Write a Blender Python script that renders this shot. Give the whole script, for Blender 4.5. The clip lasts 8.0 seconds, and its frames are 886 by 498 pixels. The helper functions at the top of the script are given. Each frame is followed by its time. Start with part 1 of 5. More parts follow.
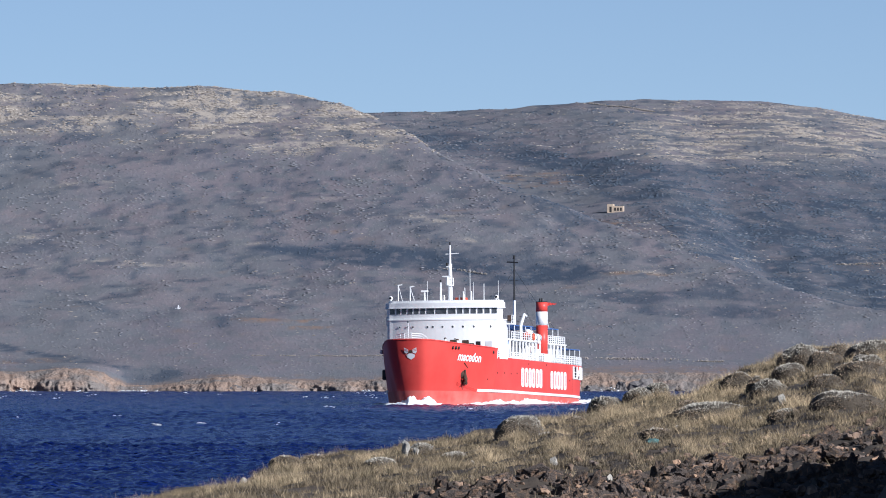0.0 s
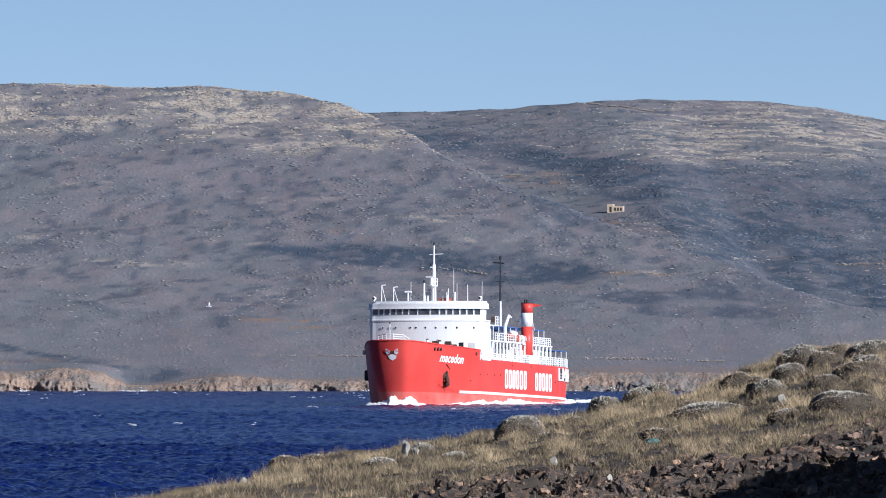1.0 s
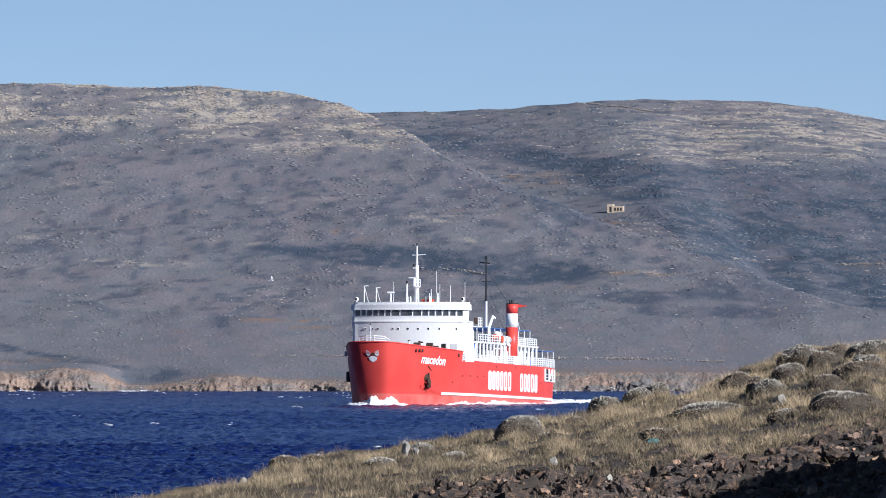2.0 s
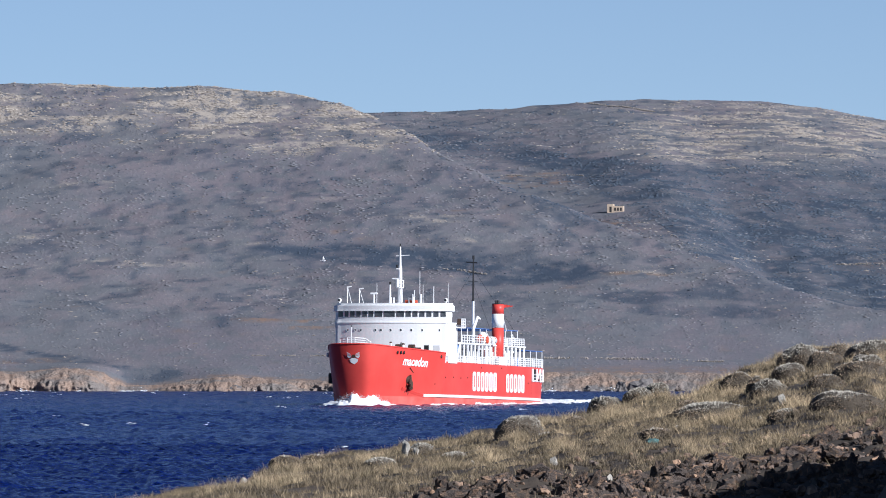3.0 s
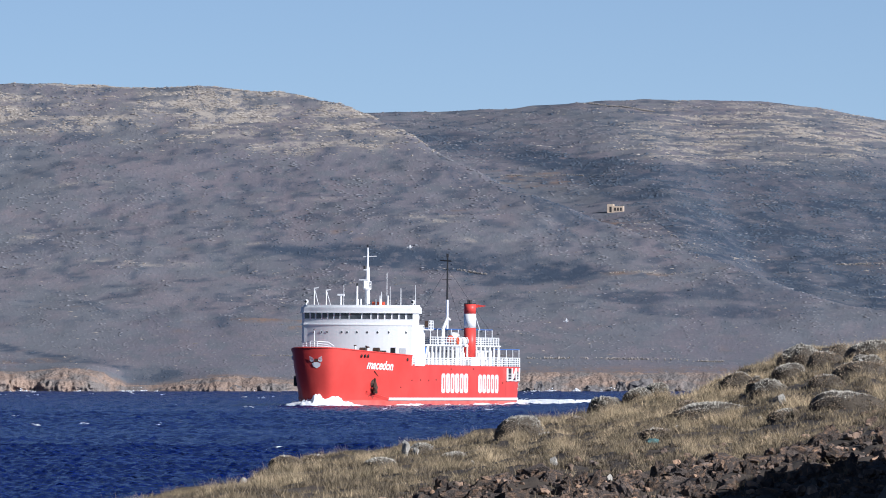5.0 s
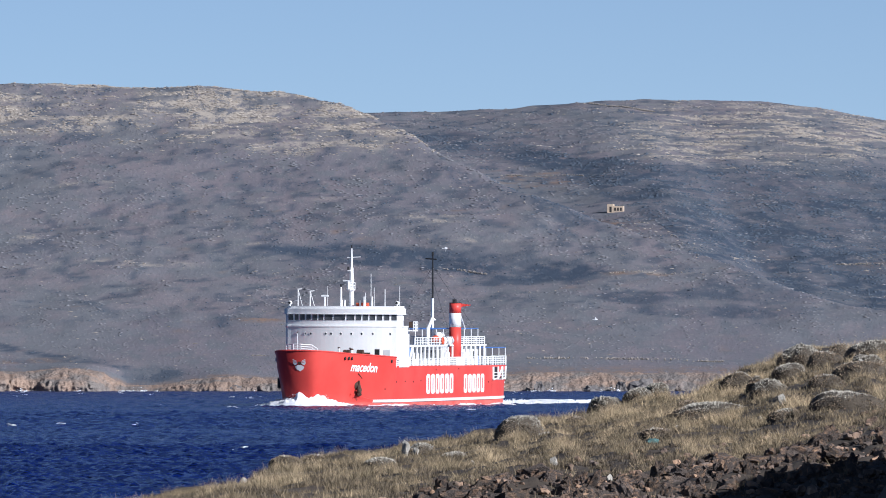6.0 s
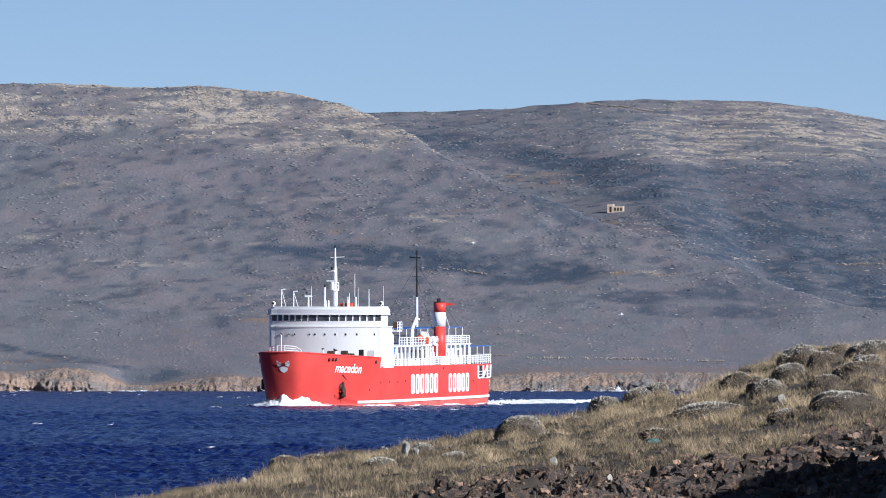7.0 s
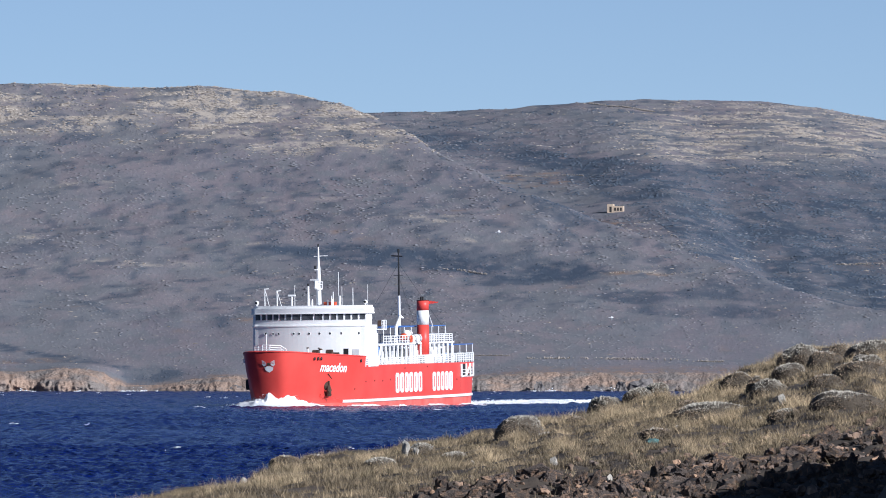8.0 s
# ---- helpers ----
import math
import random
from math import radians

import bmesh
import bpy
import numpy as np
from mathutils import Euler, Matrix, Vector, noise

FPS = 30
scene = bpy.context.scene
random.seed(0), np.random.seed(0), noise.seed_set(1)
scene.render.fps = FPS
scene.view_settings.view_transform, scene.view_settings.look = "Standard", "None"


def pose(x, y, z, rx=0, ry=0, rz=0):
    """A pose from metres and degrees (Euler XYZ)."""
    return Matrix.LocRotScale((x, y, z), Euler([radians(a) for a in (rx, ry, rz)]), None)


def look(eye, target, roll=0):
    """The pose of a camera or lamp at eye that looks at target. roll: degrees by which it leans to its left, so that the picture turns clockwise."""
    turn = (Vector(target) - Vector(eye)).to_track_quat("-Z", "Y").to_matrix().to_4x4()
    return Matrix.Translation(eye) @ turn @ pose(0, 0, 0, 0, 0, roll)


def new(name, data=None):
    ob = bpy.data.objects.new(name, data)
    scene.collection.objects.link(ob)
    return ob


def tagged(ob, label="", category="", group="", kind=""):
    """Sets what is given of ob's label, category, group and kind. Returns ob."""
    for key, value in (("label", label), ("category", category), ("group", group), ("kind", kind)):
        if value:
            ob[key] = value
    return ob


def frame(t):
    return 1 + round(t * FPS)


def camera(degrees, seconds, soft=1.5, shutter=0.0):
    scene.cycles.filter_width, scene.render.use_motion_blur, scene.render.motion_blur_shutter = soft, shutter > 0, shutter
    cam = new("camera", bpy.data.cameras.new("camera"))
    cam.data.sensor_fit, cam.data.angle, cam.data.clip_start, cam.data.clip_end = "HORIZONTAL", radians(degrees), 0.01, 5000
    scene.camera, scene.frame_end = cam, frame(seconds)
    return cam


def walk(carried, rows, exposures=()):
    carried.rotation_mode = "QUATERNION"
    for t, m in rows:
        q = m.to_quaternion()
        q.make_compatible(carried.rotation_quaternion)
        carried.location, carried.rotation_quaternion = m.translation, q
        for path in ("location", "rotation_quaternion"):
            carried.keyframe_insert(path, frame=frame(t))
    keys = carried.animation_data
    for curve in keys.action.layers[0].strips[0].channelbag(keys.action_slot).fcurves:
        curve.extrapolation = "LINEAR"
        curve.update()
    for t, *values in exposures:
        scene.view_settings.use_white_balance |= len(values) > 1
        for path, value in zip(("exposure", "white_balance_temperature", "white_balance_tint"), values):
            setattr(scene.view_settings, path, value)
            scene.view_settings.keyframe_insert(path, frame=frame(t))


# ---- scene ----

cam = camera(4.726, 8.0, soft=1.0)
EYE_Z = 5.0
# the camera stands on a tripod; the horizon lies below the picture's middle
walk(cam, [(0.0, pose(0, 0, EYE_Z, 90.630, 0, 0)), (8.0, pose(0, 0, EYE_Z, 90.630, 0, 0))], [(0.0, 0.42, 5700, 12), (8.0, 0.42, 5700, 12)])

# ---- light ----
SUN_EL, SUN_AZ = 24.0, 128.0   # degrees; azimuth clockwise from +y
world = bpy.data.worlds.new("sky")
scene.world = world
world.use_nodes = True
wn, wl = world.node_tree.nodes, world.node_tree.links
sky = wn.new("ShaderNodeTexSky")
sky.sky_type = 'NISHITA'
sky.sun_disc = False
sky.sun_elevation, sky.sun_rotation = radians(SUN_EL), radians(SUN_AZ)
sky.altitude = 0
sky.air_density, sky.dust_density, sky.ozone_density = 0.35, 0.0, 1.5
tint = wn.new("ShaderNodeMix")
tint.data_type, tint.blend_type = 'RGBA', 'MULTIPLY'
tint.inputs["Factor"].default_value = 1.0
tint.inputs["B"].default_value = (0.75, 0.69, 0.635, 1)
wl.new(sky.outputs[0], tint.inputs["A"])
wl.new(tint.outputs["Result"], wn["Background"].inputs[0])
wn["Background"].inputs[1].default_value = 0.088
sun = new("sun", bpy.data.lights.new("sun", 'SUN'))
sun.data.energy, sun.data.angle, sun.data.color = 5.0, radians(0.5), (1.0, 0.955, 0.89)
sd = Vector((math.sin(radians(SUN_AZ)) * math.cos(radians(SUN_EL)), math.cos(radians(SUN_AZ)) * math.cos(radians(SUN_EL)), math.sin(radians(SUN_EL))))
sun.matrix_world = look(sd * 300, (0, 0, 0))


# ---- materials ----
def mat(name, c1, c2=None, scale=1.0, rough=0.6, bump=0.0, fine=8.0, contrast=(0.35, 0.65), vary=0.0, per="island", metal=0.0, stretch=(1, 1, 1), dist=0.05, grit=0.25):
    """Two colours mixed by a coarse noise, a fine grain over them, relief, and a spread of brightness from piece to piece."""
    m = bpy.data.materials.new(name)
    m.use_nodes = True
    n, l = m.node_tree.nodes, m.node_tree.links
    b = n["Principled BSDF"]
    b.inputs["Roughness"].default_value = rough
    b.inputs["Metallic"].default_value = metal
    tc = n.new("ShaderNodeTexCoord")
    mp = n.new("ShaderNodeMapping")
    mp.inputs["Scale"].default_value = stretch
    l.new(tc.outputs["Object"], mp.inputs["Vector"])
    coarse = n.new("ShaderNodeTexNoise")
    coarse.inputs["Scale"].default_value, coarse.inputs["Detail"].default_value = scale, 6
    l.new(mp.outputs[0], coarse.inputs["Vector"])
    grain = n.new("ShaderNodeTexNoise")
    grain.inputs["Scale"].default_value, grain.inputs["Detail"].default_value = scale * fine, 5
    l.new(mp.outputs[0], grain.inputs["Vector"])
    ramp = n.new("ShaderNodeMapRange")
    ramp.inputs["From Min"].default_value, ramp.inputs["From Max"].default_value = contrast
    l.new(coarse.outputs["Fac"], ramp.inputs["Value"])
    mix = n.new("ShaderNodeMix")
    mix.data_type = 'RGBA'
    mix.inputs["A"].default_value = (*c1, 1)
    mix.inputs["B"].default_value = (*(c2 or c1), 1)
    l.new(ramp.outputs[0], mix.inputs["Factor"])
    g2 = n.new("ShaderNodeMapRange")
    g2.inputs["To Min"].default_value, g2.inputs["To Max"].default_value = 1 - grit, 1 + grit
    l.new(grain.outputs["Fac"], g2.inputs["Value"])
    val = g2.outputs[0]
    if vary:
        if per == "island":
            src = n.new("ShaderNodeNewGeometry").outputs["Random Per Island"]
        else:
            src = n.new("ShaderNodeObjectInfo").outputs["Random"]
        r = n.new("ShaderNodeMapRange")
        r.inputs["To Min"].default_value, r.inputs["To Max"].default_value = 1 - vary, 1 + vary
        l.new(src, r.inputs["Value"])
        mul = n.new("ShaderNodeMath")
        mul.operation = 'MULTIPLY'
        l.new(val, mul.inputs[0])
        l.new(r.outputs[0], mul.inputs[1])
        val = mul.outputs[0]
    tone = n.new("ShaderNodeVectorMath")
    tone.operation = 'SCALE'
    l.new(mix.outputs["Result"], tone.inputs[0])
    l.new(val, tone.inputs["Scale"])
    l.new(tone.outputs[0], b.inputs["Base Color"])
    if bump:
        bp = n.new("ShaderNodeBump")
        bp.inputs["Strength"].default_value, bp.inputs["Distance"].default_value = bump, dist
        l.new(grain.outputs["Fac"], bp.inputs["Height"])
        l.new(bp.outputs[0], b.inputs["Normal"])
    return m


M_SEA = mat("sea_water", (0.0006, 0.0056, 0.071), (0.0010, 0.0094, 0.105), 0.05, 0.19, 1.0, 170, dist=0.05)
M_SEA.node_tree.nodes["Principled BSDF"].inputs["IOR"].default_value = 1.33
M_SEA.node_tree.nodes["Principled BSDF"].inputs["Specular IOR Level"].default_value = 0.1
# a second, longer ripple under the fine one
sn, sl = M_SEA.node_tree.nodes, M_SEA.node_tree.links
ripple = sn.new("ShaderNodeTexNoise")
ripple.inputs["Scale"].default_value, ripple.inputs["Detail"].default_value = 3.2, 5
rmap = sn.new("ShaderNodeMapping")
rmap.inputs["Scale"].default_value = (0.55, 1.0, 1.0)
sl.new(sn["Texture Coordinate"].outputs["Object"], rmap.inputs["Vector"])
sl.new(rmap.outputs[0], ripple.inputs["Vector"])
rb = sn.new("ShaderNodeBump")
rb.inputs["Strength"].default_value, rb.inputs["Distance"].default_value = 1.0, 0.22
sl.new(ripple.outputs["Fac"], rb.inputs["Height"])
sl.new(rb.outputs[0], sn["Bump"].inputs["Normal"])
M_FOAM = mat("sea_foam", (0.78, 0.80, 0.82), (0.88, 0.89, 0.9), 0.8, 0.9, 0.5, 6)


def hill_mat():
    """Dry hillside: turf mottled at four scales, bare limestone, orange soil and undergrowth where the attributes say
    so. The blue-grey of turf and undergrowth is distance haze put into the colour.
    """
    m = bpy.data.materials.new("hazy_hill_soil")
    m.use_nodes = True
    n, l = m.node_tree.nodes, m.node_tree.links
    b = n["Principled BSDF"]
    b.inputs["Roughness"].default_value = 0.95
    b.inputs["Specular IOR Level"].default_value = 0.1
    tc = n.new("ShaderNodeTexCoord")
    mp = n.new("ShaderNodeMapping")
    mp.inputs["Scale"].default_value = (1.0, 0.28, 1.0)
    l.new(tc.outputs["Object"], mp.inputs["Vector"])

    def noise(scale, lo, hi, amount, rough=0.62):
        t = n.new("ShaderNodeTexNoise")
        t.inputs["Scale"].default_value, t.inputs["Detail"].default_value, t.inputs["Roughness"].default_value = scale, 7, rough
        l.new(mp.outputs[0], t.inputs["Vector"])
        r = n.new("ShaderNodeMapRange")
        r.inputs["From Min"].default_value, r.inputs["From Max"].default_value, r.inputs["To Max"].default_value = lo, hi, amount
        l.new(t.outputs["Fac"], r.inputs["Value"])
        return t, r.outputs[0]

    def over(last, factor, colour):
        x = n.new("ShaderNodeMix")
        x.data_type = 'RGBA'
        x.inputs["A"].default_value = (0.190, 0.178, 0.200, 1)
        x.inputs["B"].default_value = (*colour, 1)
        l.new(factor, x.inputs["Factor"])
        if last is not None:
            l.new(last, x.inputs["A"])
        return x.outputs["Result"]

    def where(name, factor):
        at = n.new("ShaderNodeAttribute")
        at.attribute_name = name
        mu = n.new("ShaderNodeMath")
        mu.operation = 'MULTIPLY'
        l.new(at.outputs["Fac"], mu.inputs[0])
        l.new(factor, mu.inputs[1])
        return mu.outputs[0]

    last = None
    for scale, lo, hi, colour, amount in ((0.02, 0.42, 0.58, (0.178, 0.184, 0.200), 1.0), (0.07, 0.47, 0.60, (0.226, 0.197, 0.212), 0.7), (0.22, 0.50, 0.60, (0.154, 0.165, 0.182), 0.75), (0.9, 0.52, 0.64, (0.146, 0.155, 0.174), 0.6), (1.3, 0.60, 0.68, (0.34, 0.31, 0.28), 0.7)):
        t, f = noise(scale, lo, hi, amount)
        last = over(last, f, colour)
    last = over(last, where("earth", noise(0.5, 0.36, 0.56, 0.9)[1]), (0.27, 0.185, 0.135))
    last = over(last, where("bare", noise(0.45, 0.42, 0.52, 1.0, 0.7)[1]), (0.45, 0.395, 0.335))
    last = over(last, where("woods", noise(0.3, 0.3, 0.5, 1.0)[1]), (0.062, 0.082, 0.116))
    l.new(last, b.inputs["Base Color"])
    bp = n.new("ShaderNodeBump")
    bp.inputs["Strength"].default_value, bp.inputs["Distance"].default_value = 0.6, 0.3
    l.new(t.outputs["Fac"], bp.inputs["Height"])
    l.new(bp.outputs[0], b.inputs["Normal"])
    return m


M_HILL = hill_mat()
# Blue-grey in scrub and trees is distance haze put into their colours.
M_SCRUB = mat("hazy_hill_scrub", (0.170, 0.178, 0.194), (0.202, 0.194, 0.208), 0.05, 0.95, 0, 20, vary=0.15)
M_WOOD = mat("hazy_hill_wood", (0.058, 0.080, 0.113), (0.080, 0.102, 0.132), 0.08, 0.95, 0, 20, vary=0.12, contrast=(0.42, 0.58))
M_LEDGE = mat("pale_limestone", (0.44, 0.385, 0.325), (0.34, 0.30, 0.26), 0.15, 0.95, 0.4, 8, vary=0.25)
M_CLIFF = mat("cliff_rock", (0.32, 0.228, 0.172), (0.21, 0.184, 0.166), 0.16, 0.95, 1.0, 10, dist=0.6, grit=0.45, stretch=(1, 1, 1.6), contrast=(0.4, 0.6))
M_WALL = mat("dry_stone", (0.36, 0.32, 0.28), (0.28, 0.25, 0.22), 0.5, 0.95, 0.5, 6)
M_RUIN = mat("ruin_plaster", (0.50, 0.40, 0.30), (0.40, 0.32, 0.25), 0.6, 0.95, 0.4, 6)
# Near-black for plates that stand in for the shade inside openings.
M_SHADE = mat("opening_shade", (0.015, 0.015, 0.017), rough=0.8)
M_EARTH = mat("headland_soil", (0.044, 0.034, 0.026), (0.080, 0.060, 0.043), 0.5, 0.95, 0.9, 14, dist=0.05)
M_GRASS = mat("dry_grass", (0.44, 0.335, 0.20), (0.20, 0.157, 0.092), 2.2, 0.8, 0, 6, vary=0.6, stretch=(1, 0.15, 1), contrast=(0.42, 0.60))
M_HEATH = mat("dwarf_heath", (0.070, 0.054, 0.038), (0.23, 0.178, 0.108), 2.0, 0.9, 0, 6, vary=0.6, stretch=(1, 0.2, 1))
# The paler twigs put the light on the shrub tops into the colour.
M_TWIG_LIT = mat("lit_thorn_twigs", (0.55, 0.51, 0.43), (0.44, 0.40, 0.33), 2.0, 0.9, 0, 6, vary=0.25)
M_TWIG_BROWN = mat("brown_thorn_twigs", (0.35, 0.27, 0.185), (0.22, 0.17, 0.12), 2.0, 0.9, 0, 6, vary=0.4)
# The dark core puts the shade between the twigs into the colour.
M_CORE = mat("shaded_shrub_core", (0.065, 0.052, 0.038), (0.10, 0.08, 0.058), 6.0, 0.95, 0.8, 6)
M_ROCK = mat("weathered_rock", (0.13, 0.102, 0.086), (0.42, 0.265, 0.165), 1.9, 0.95, 1.0, 7, vary=0.45, per="object", dist=0.09, contrast=(0.47, 0.68))
M_RUBBLE = mat("broken_rubble", (0.105, 0.08, 0.066), (0.40, 0.25, 0.155), 1.9, 0.95, 1.0, 7, vary=0.65, dist=0.05, contrast=(0.45, 0.7))
# The dark grey puts the cliff foot's shade into the rock colour.
M_SHORE = mat("shaded_shore_rock", (0.12, 0.112, 0.112), (0.19, 0.17, 0.155), 0.6, 0.9, 0.8, 8, dist=0.1)
M_STONE = mat("pale_stone", (0.55, 0.52, 0.46), (0.42, 0.38, 0.32), 5.0, 0.9, 0.6, 6)
M_LITTER = mat("green_plastic", (0.04, 0.11, 0.11), (0.09, 0.18, 0.17), 6.0, 0.4)
M_RED = mat("red_hull_paint", (0.63, 0.060, 0.048), (0.68, 0.078, 0.062), 0.25, 0.42, 0.04, 6, grit=0.06)
M_RED.node_tree.nodes["Principled BSDF"].inputs["Specular IOR Level"].default_value = 0.3
M_BOOT = mat("faded_boot_paint", (0.58, 0.085, 0.068), (0.62, 0.15, 0.12), 0.5, 0.6, 0.05, 6, grit=0.06)
M_WHITE = mat("white_ship_paint", (0.86, 0.86, 0.85), (0.81, 0.81, 0.80), 0.3, 0.45, 0.04, 8, grit=0.06)
M_GLASS = mat("dark_window_glass", (0.03, 0.034, 0.04), (0.085, 0.09, 0.10), 0.9, 0.08)
M_GLASS.node_tree.nodes["Principled BSDF"].inputs["Specular IOR Level"].default_value = 0.5
M_BLUE = mat("blue_canvas", (0.05, 0.14, 0.42), (0.07, 0.18, 0.48), 0.6, 0.8, 0.2, 6, grit=0.06)
M_BLACK = mat("black_paint", (0.012, 0.012, 0.013), rough=0.5)
M_ORANGE = mat("orange_red_plastic", (0.60, 0.09, 0.035), rough=0.5)
M_DECK = mat("grey_deck_paint", (0.25, 0.26, 0.26), (0.2, 0.21, 0.2), 0.5, 0.7)
M_RUST = mat("rusty_iron", (0.042, 0.026, 0.019), (0.085, 0.042, 0.026), 1.5, 0.85, 0.5, 6)
M_STREAK = mat("rust_stained_paint", (0.22, 0.035, 0.025), (0.36, 0.05, 0.035), 1.5, 0.7, 0.2, 6)
M_GULL = mat("white_feathers", (0.8, 0.8, 0.8), (0.7, 0.71, 0.73), 3.0, 0.8, grit=0.06)
M_GULLGREY = mat("grey_feathers", (0.35, 0.37, 0.40), (0.28, 0.3, 0.33), 3.0, 0.8)


# ---- geometry helpers ----
def lattice(ix, iy, seed):
    h = (ix.astype(np.int64) * 374761393 + iy.astype(np.int64) * 668265263 + seed * 1442695041) & 0x7fffffff
    h = ((h ^ (h >> 13)) * 1274126177) & 0x7fffffff
    return ((h ^ (h >> 16)) & 0xffff) / 65535.0


def vnoise(x, y, seed=0):
    ix, iy = np.floor(x), np.floor(y)
    fx, fy = x - ix, y - iy
    fx, fy = fx * fx * (3 - 2 * fx), fy * fy * (3 - 2 * fy)
    a, b = lattice(ix, iy, seed), lattice(ix + 1, iy, seed)
    c, d = lattice(ix, iy + 1, seed), lattice(ix + 1, iy + 1, seed)
    return (a + (b - a) * fx) * (1 - fy) + (c + (d - c) * fx) * fy


def fbm(x, y, octaves=4, seed=0):
    s, a, t = 0.0, 0.5, 0.0
    for k in range(octaves):
        s = s + a * vnoise(x * 2 ** k, y * 2 ** k, seed + k * 17)
        t, a = t + a, a * 0.5
    return s / t


def smooth(a, b, x):
    t = np.clip((x - a) / (b - a), 0, 1)
    return t * t * (3 - 2 * t)


def mesh_of(name, v, f, material, shade=True):
    """A mesh from arrays of vertices (n, 3) and of faces (m, k)."""
    me = bpy.data.meshes.new(name)
    v, f = np.asarray(v, np.float32), np.asarray(f, np.int32)
    me.vertices.add(len(v))
    me.vertices.foreach_set("co", v.ravel())
    me.loops.add(f.size)
    me.loops.foreach_set("vertex_index", f.ravel())
    me.polygons.add(len(f))
    me.polygons.foreach_set("loop_start", np.arange(len(f), dtype=np.int32) * f.shape[1])
    me.polygons.foreach_set("use_smooth", np.full(len(f), shade))
    me.update(calc_edges=True)
    me.materials.append(material)
    return me


def sheet(name, X, Y, Z, material):
    ny, nx = X.shape
    i = np.arange(nx * ny).reshape(ny, nx)
    f = np.stack([i[:-1, :-1], i[:-1, 1:], i[1:, 1:], i[1:, :-1]], -1).reshape(-1, 4)
    return new(name, mesh_of(name, np.stack([X, Y, Z], -1).reshape(-1, 3), f, material))


def ball(level, rough=0.0, seed=0):
    bm = bmesh.new()
    bmesh.ops.create_icosphere(bm, subdivisions=level, radius=1)
    v = np.array([p.co[:] for p in bm.verts])
    f = np.array([[p.index for p in q.verts] for q in bm.faces])
    bm.free()
    if rough:
        r = np.random.RandomState(seed)
        v = v * (1 + rough * (r.rand(len(v), 1) - 0.5) * 2)
    return v, f


def chip(rough=0.3, seed=0):
    """A rough eight-faced lump, for what is tiny."""
    r = np.random.RandomState(seed)
    v = np.array([(1, 0, 0), (0, 1, 0), (-1, 0, 0), (0, -1, 0), (0, 0, 1), (0, 0, -1)], float)
    v = v * (1 + rough * (r.rand(6, 1) - 0.5) * 2) + rough * 0.5 * (r.rand(6, 3) - 0.5)
    f = np.array([(0, 1, 4), (1, 2, 4), (2, 3, 4), (3, 0, 4), (1, 0, 5), (2, 1, 5), (3, 2, 5), (0, 3, 5)])
    return v, f


def strewn(name, shapes, pos, size, turn, material, shade=True):
    """Many small pieces joined in one mesh: shapes are taken in turn, each with its place, its three sizes and its turn about z."""
    vs, fs, off = [], [], 0
    k = len(shapes)
    for s, (bv, bf) in enumerate(shapes):
        p, z, a = pos[s::k], size[s::k], turn[s::k]
        w = bv[None] * z[:, None, :]
        c, d = np.cos(a)[:, None], np.sin(a)[:, None]
        w = np.stack([w[..., 0] * c - w[..., 1] * d, w[..., 0] * d + w[..., 1] * c, w[..., 2]], -1) + p[:, None, :]
        vs.append(w.reshape(-1, 3))
        fs.append((bf[None] + np.arange(len(p))[:, None, None] * len(bv)).reshape(-1, 3) + off)
        off += len(p) * len(bv)
    return new(name, mesh_of(name, np.concatenate(vs), np.concatenate(fs), material, shade))


def blades(root, height, width, lean, seed, bend=0.5):
    """Tapered blades, two quads' worth of triangles each, from their roots (n, 3)."""
    r = np.random.RandomState(seed)
    n = len(root)
    a = r.rand(n) * 2 * np.pi
    face = r.rand(n) * np.pi
    dx, dy = np.cos(a) * lean, np.sin(a) * lean
    wx, wy = np.cos(face) * width / 2, np.sin(face) * width / 2
    up = np.zeros((n, 3))
    up[:, 0], up[:, 1], up[:, 2] = dx * height, dy * height, height * np.sqrt(np.clip(1 - lean ** 2, 0.05, 1))
    w = np.stack([wx, wy, 0 * wx], -1)
    mid = root + up * 0.55 * np.array([bend, bend, 1.0])
    tip = root + up
    v = np.stack([root - w, root + w, mid + w * 0.8, mid - w * 0.8, tip], 1).reshape(-1, 3)
    b = np.arange(n)[:, None] * 5
    f = np.stack([b + [0, 1, 2], b + [0, 2, 3], b + [3, 2, 4]], 1).reshape(-1, 3)
    return v, f


def slivers(root, height, width, lean, seed):
    """Fine single stems, one triangle each."""
    r = np.random.RandomState(seed)
    n = len(root)
    a, face = r.rand(n) * 2 * np.pi, r.rand(n) * np.pi
    w = np.stack([np.cos(face) * width / 2, np.sin(face) * width / 2, 0 * width], -1)
    tip = root + np.stack([np.cos(a) * lean * height, np.sin(a) * lean * height, height * np.sqrt(np.clip(1 - lean ** 2, 0.05, 1))], -1)
    return np.stack([root - w, root + w, tip], 1).reshape(-1, 3), np.arange(n * 3).reshape(-1, 3)


def part(name, bm, material, parent, label="", shade=False):
    me = bpy.data.meshes.new(name)
    bm.to_mesh(me)
    bm.free()
    me.materials.append(material)
    if shade:
        me.polygons.foreach_set("use_smooth", [abs(p.normal.z) < 0.95 for p in me.polygons])
    ob = new(name, me)
    ob.parent = parent
    return tagged(ob, label)


def share(name, ob, parent, m):
    o = new(name, ob.data)
    o.parent = parent
    o.matrix_basis = m
    return o


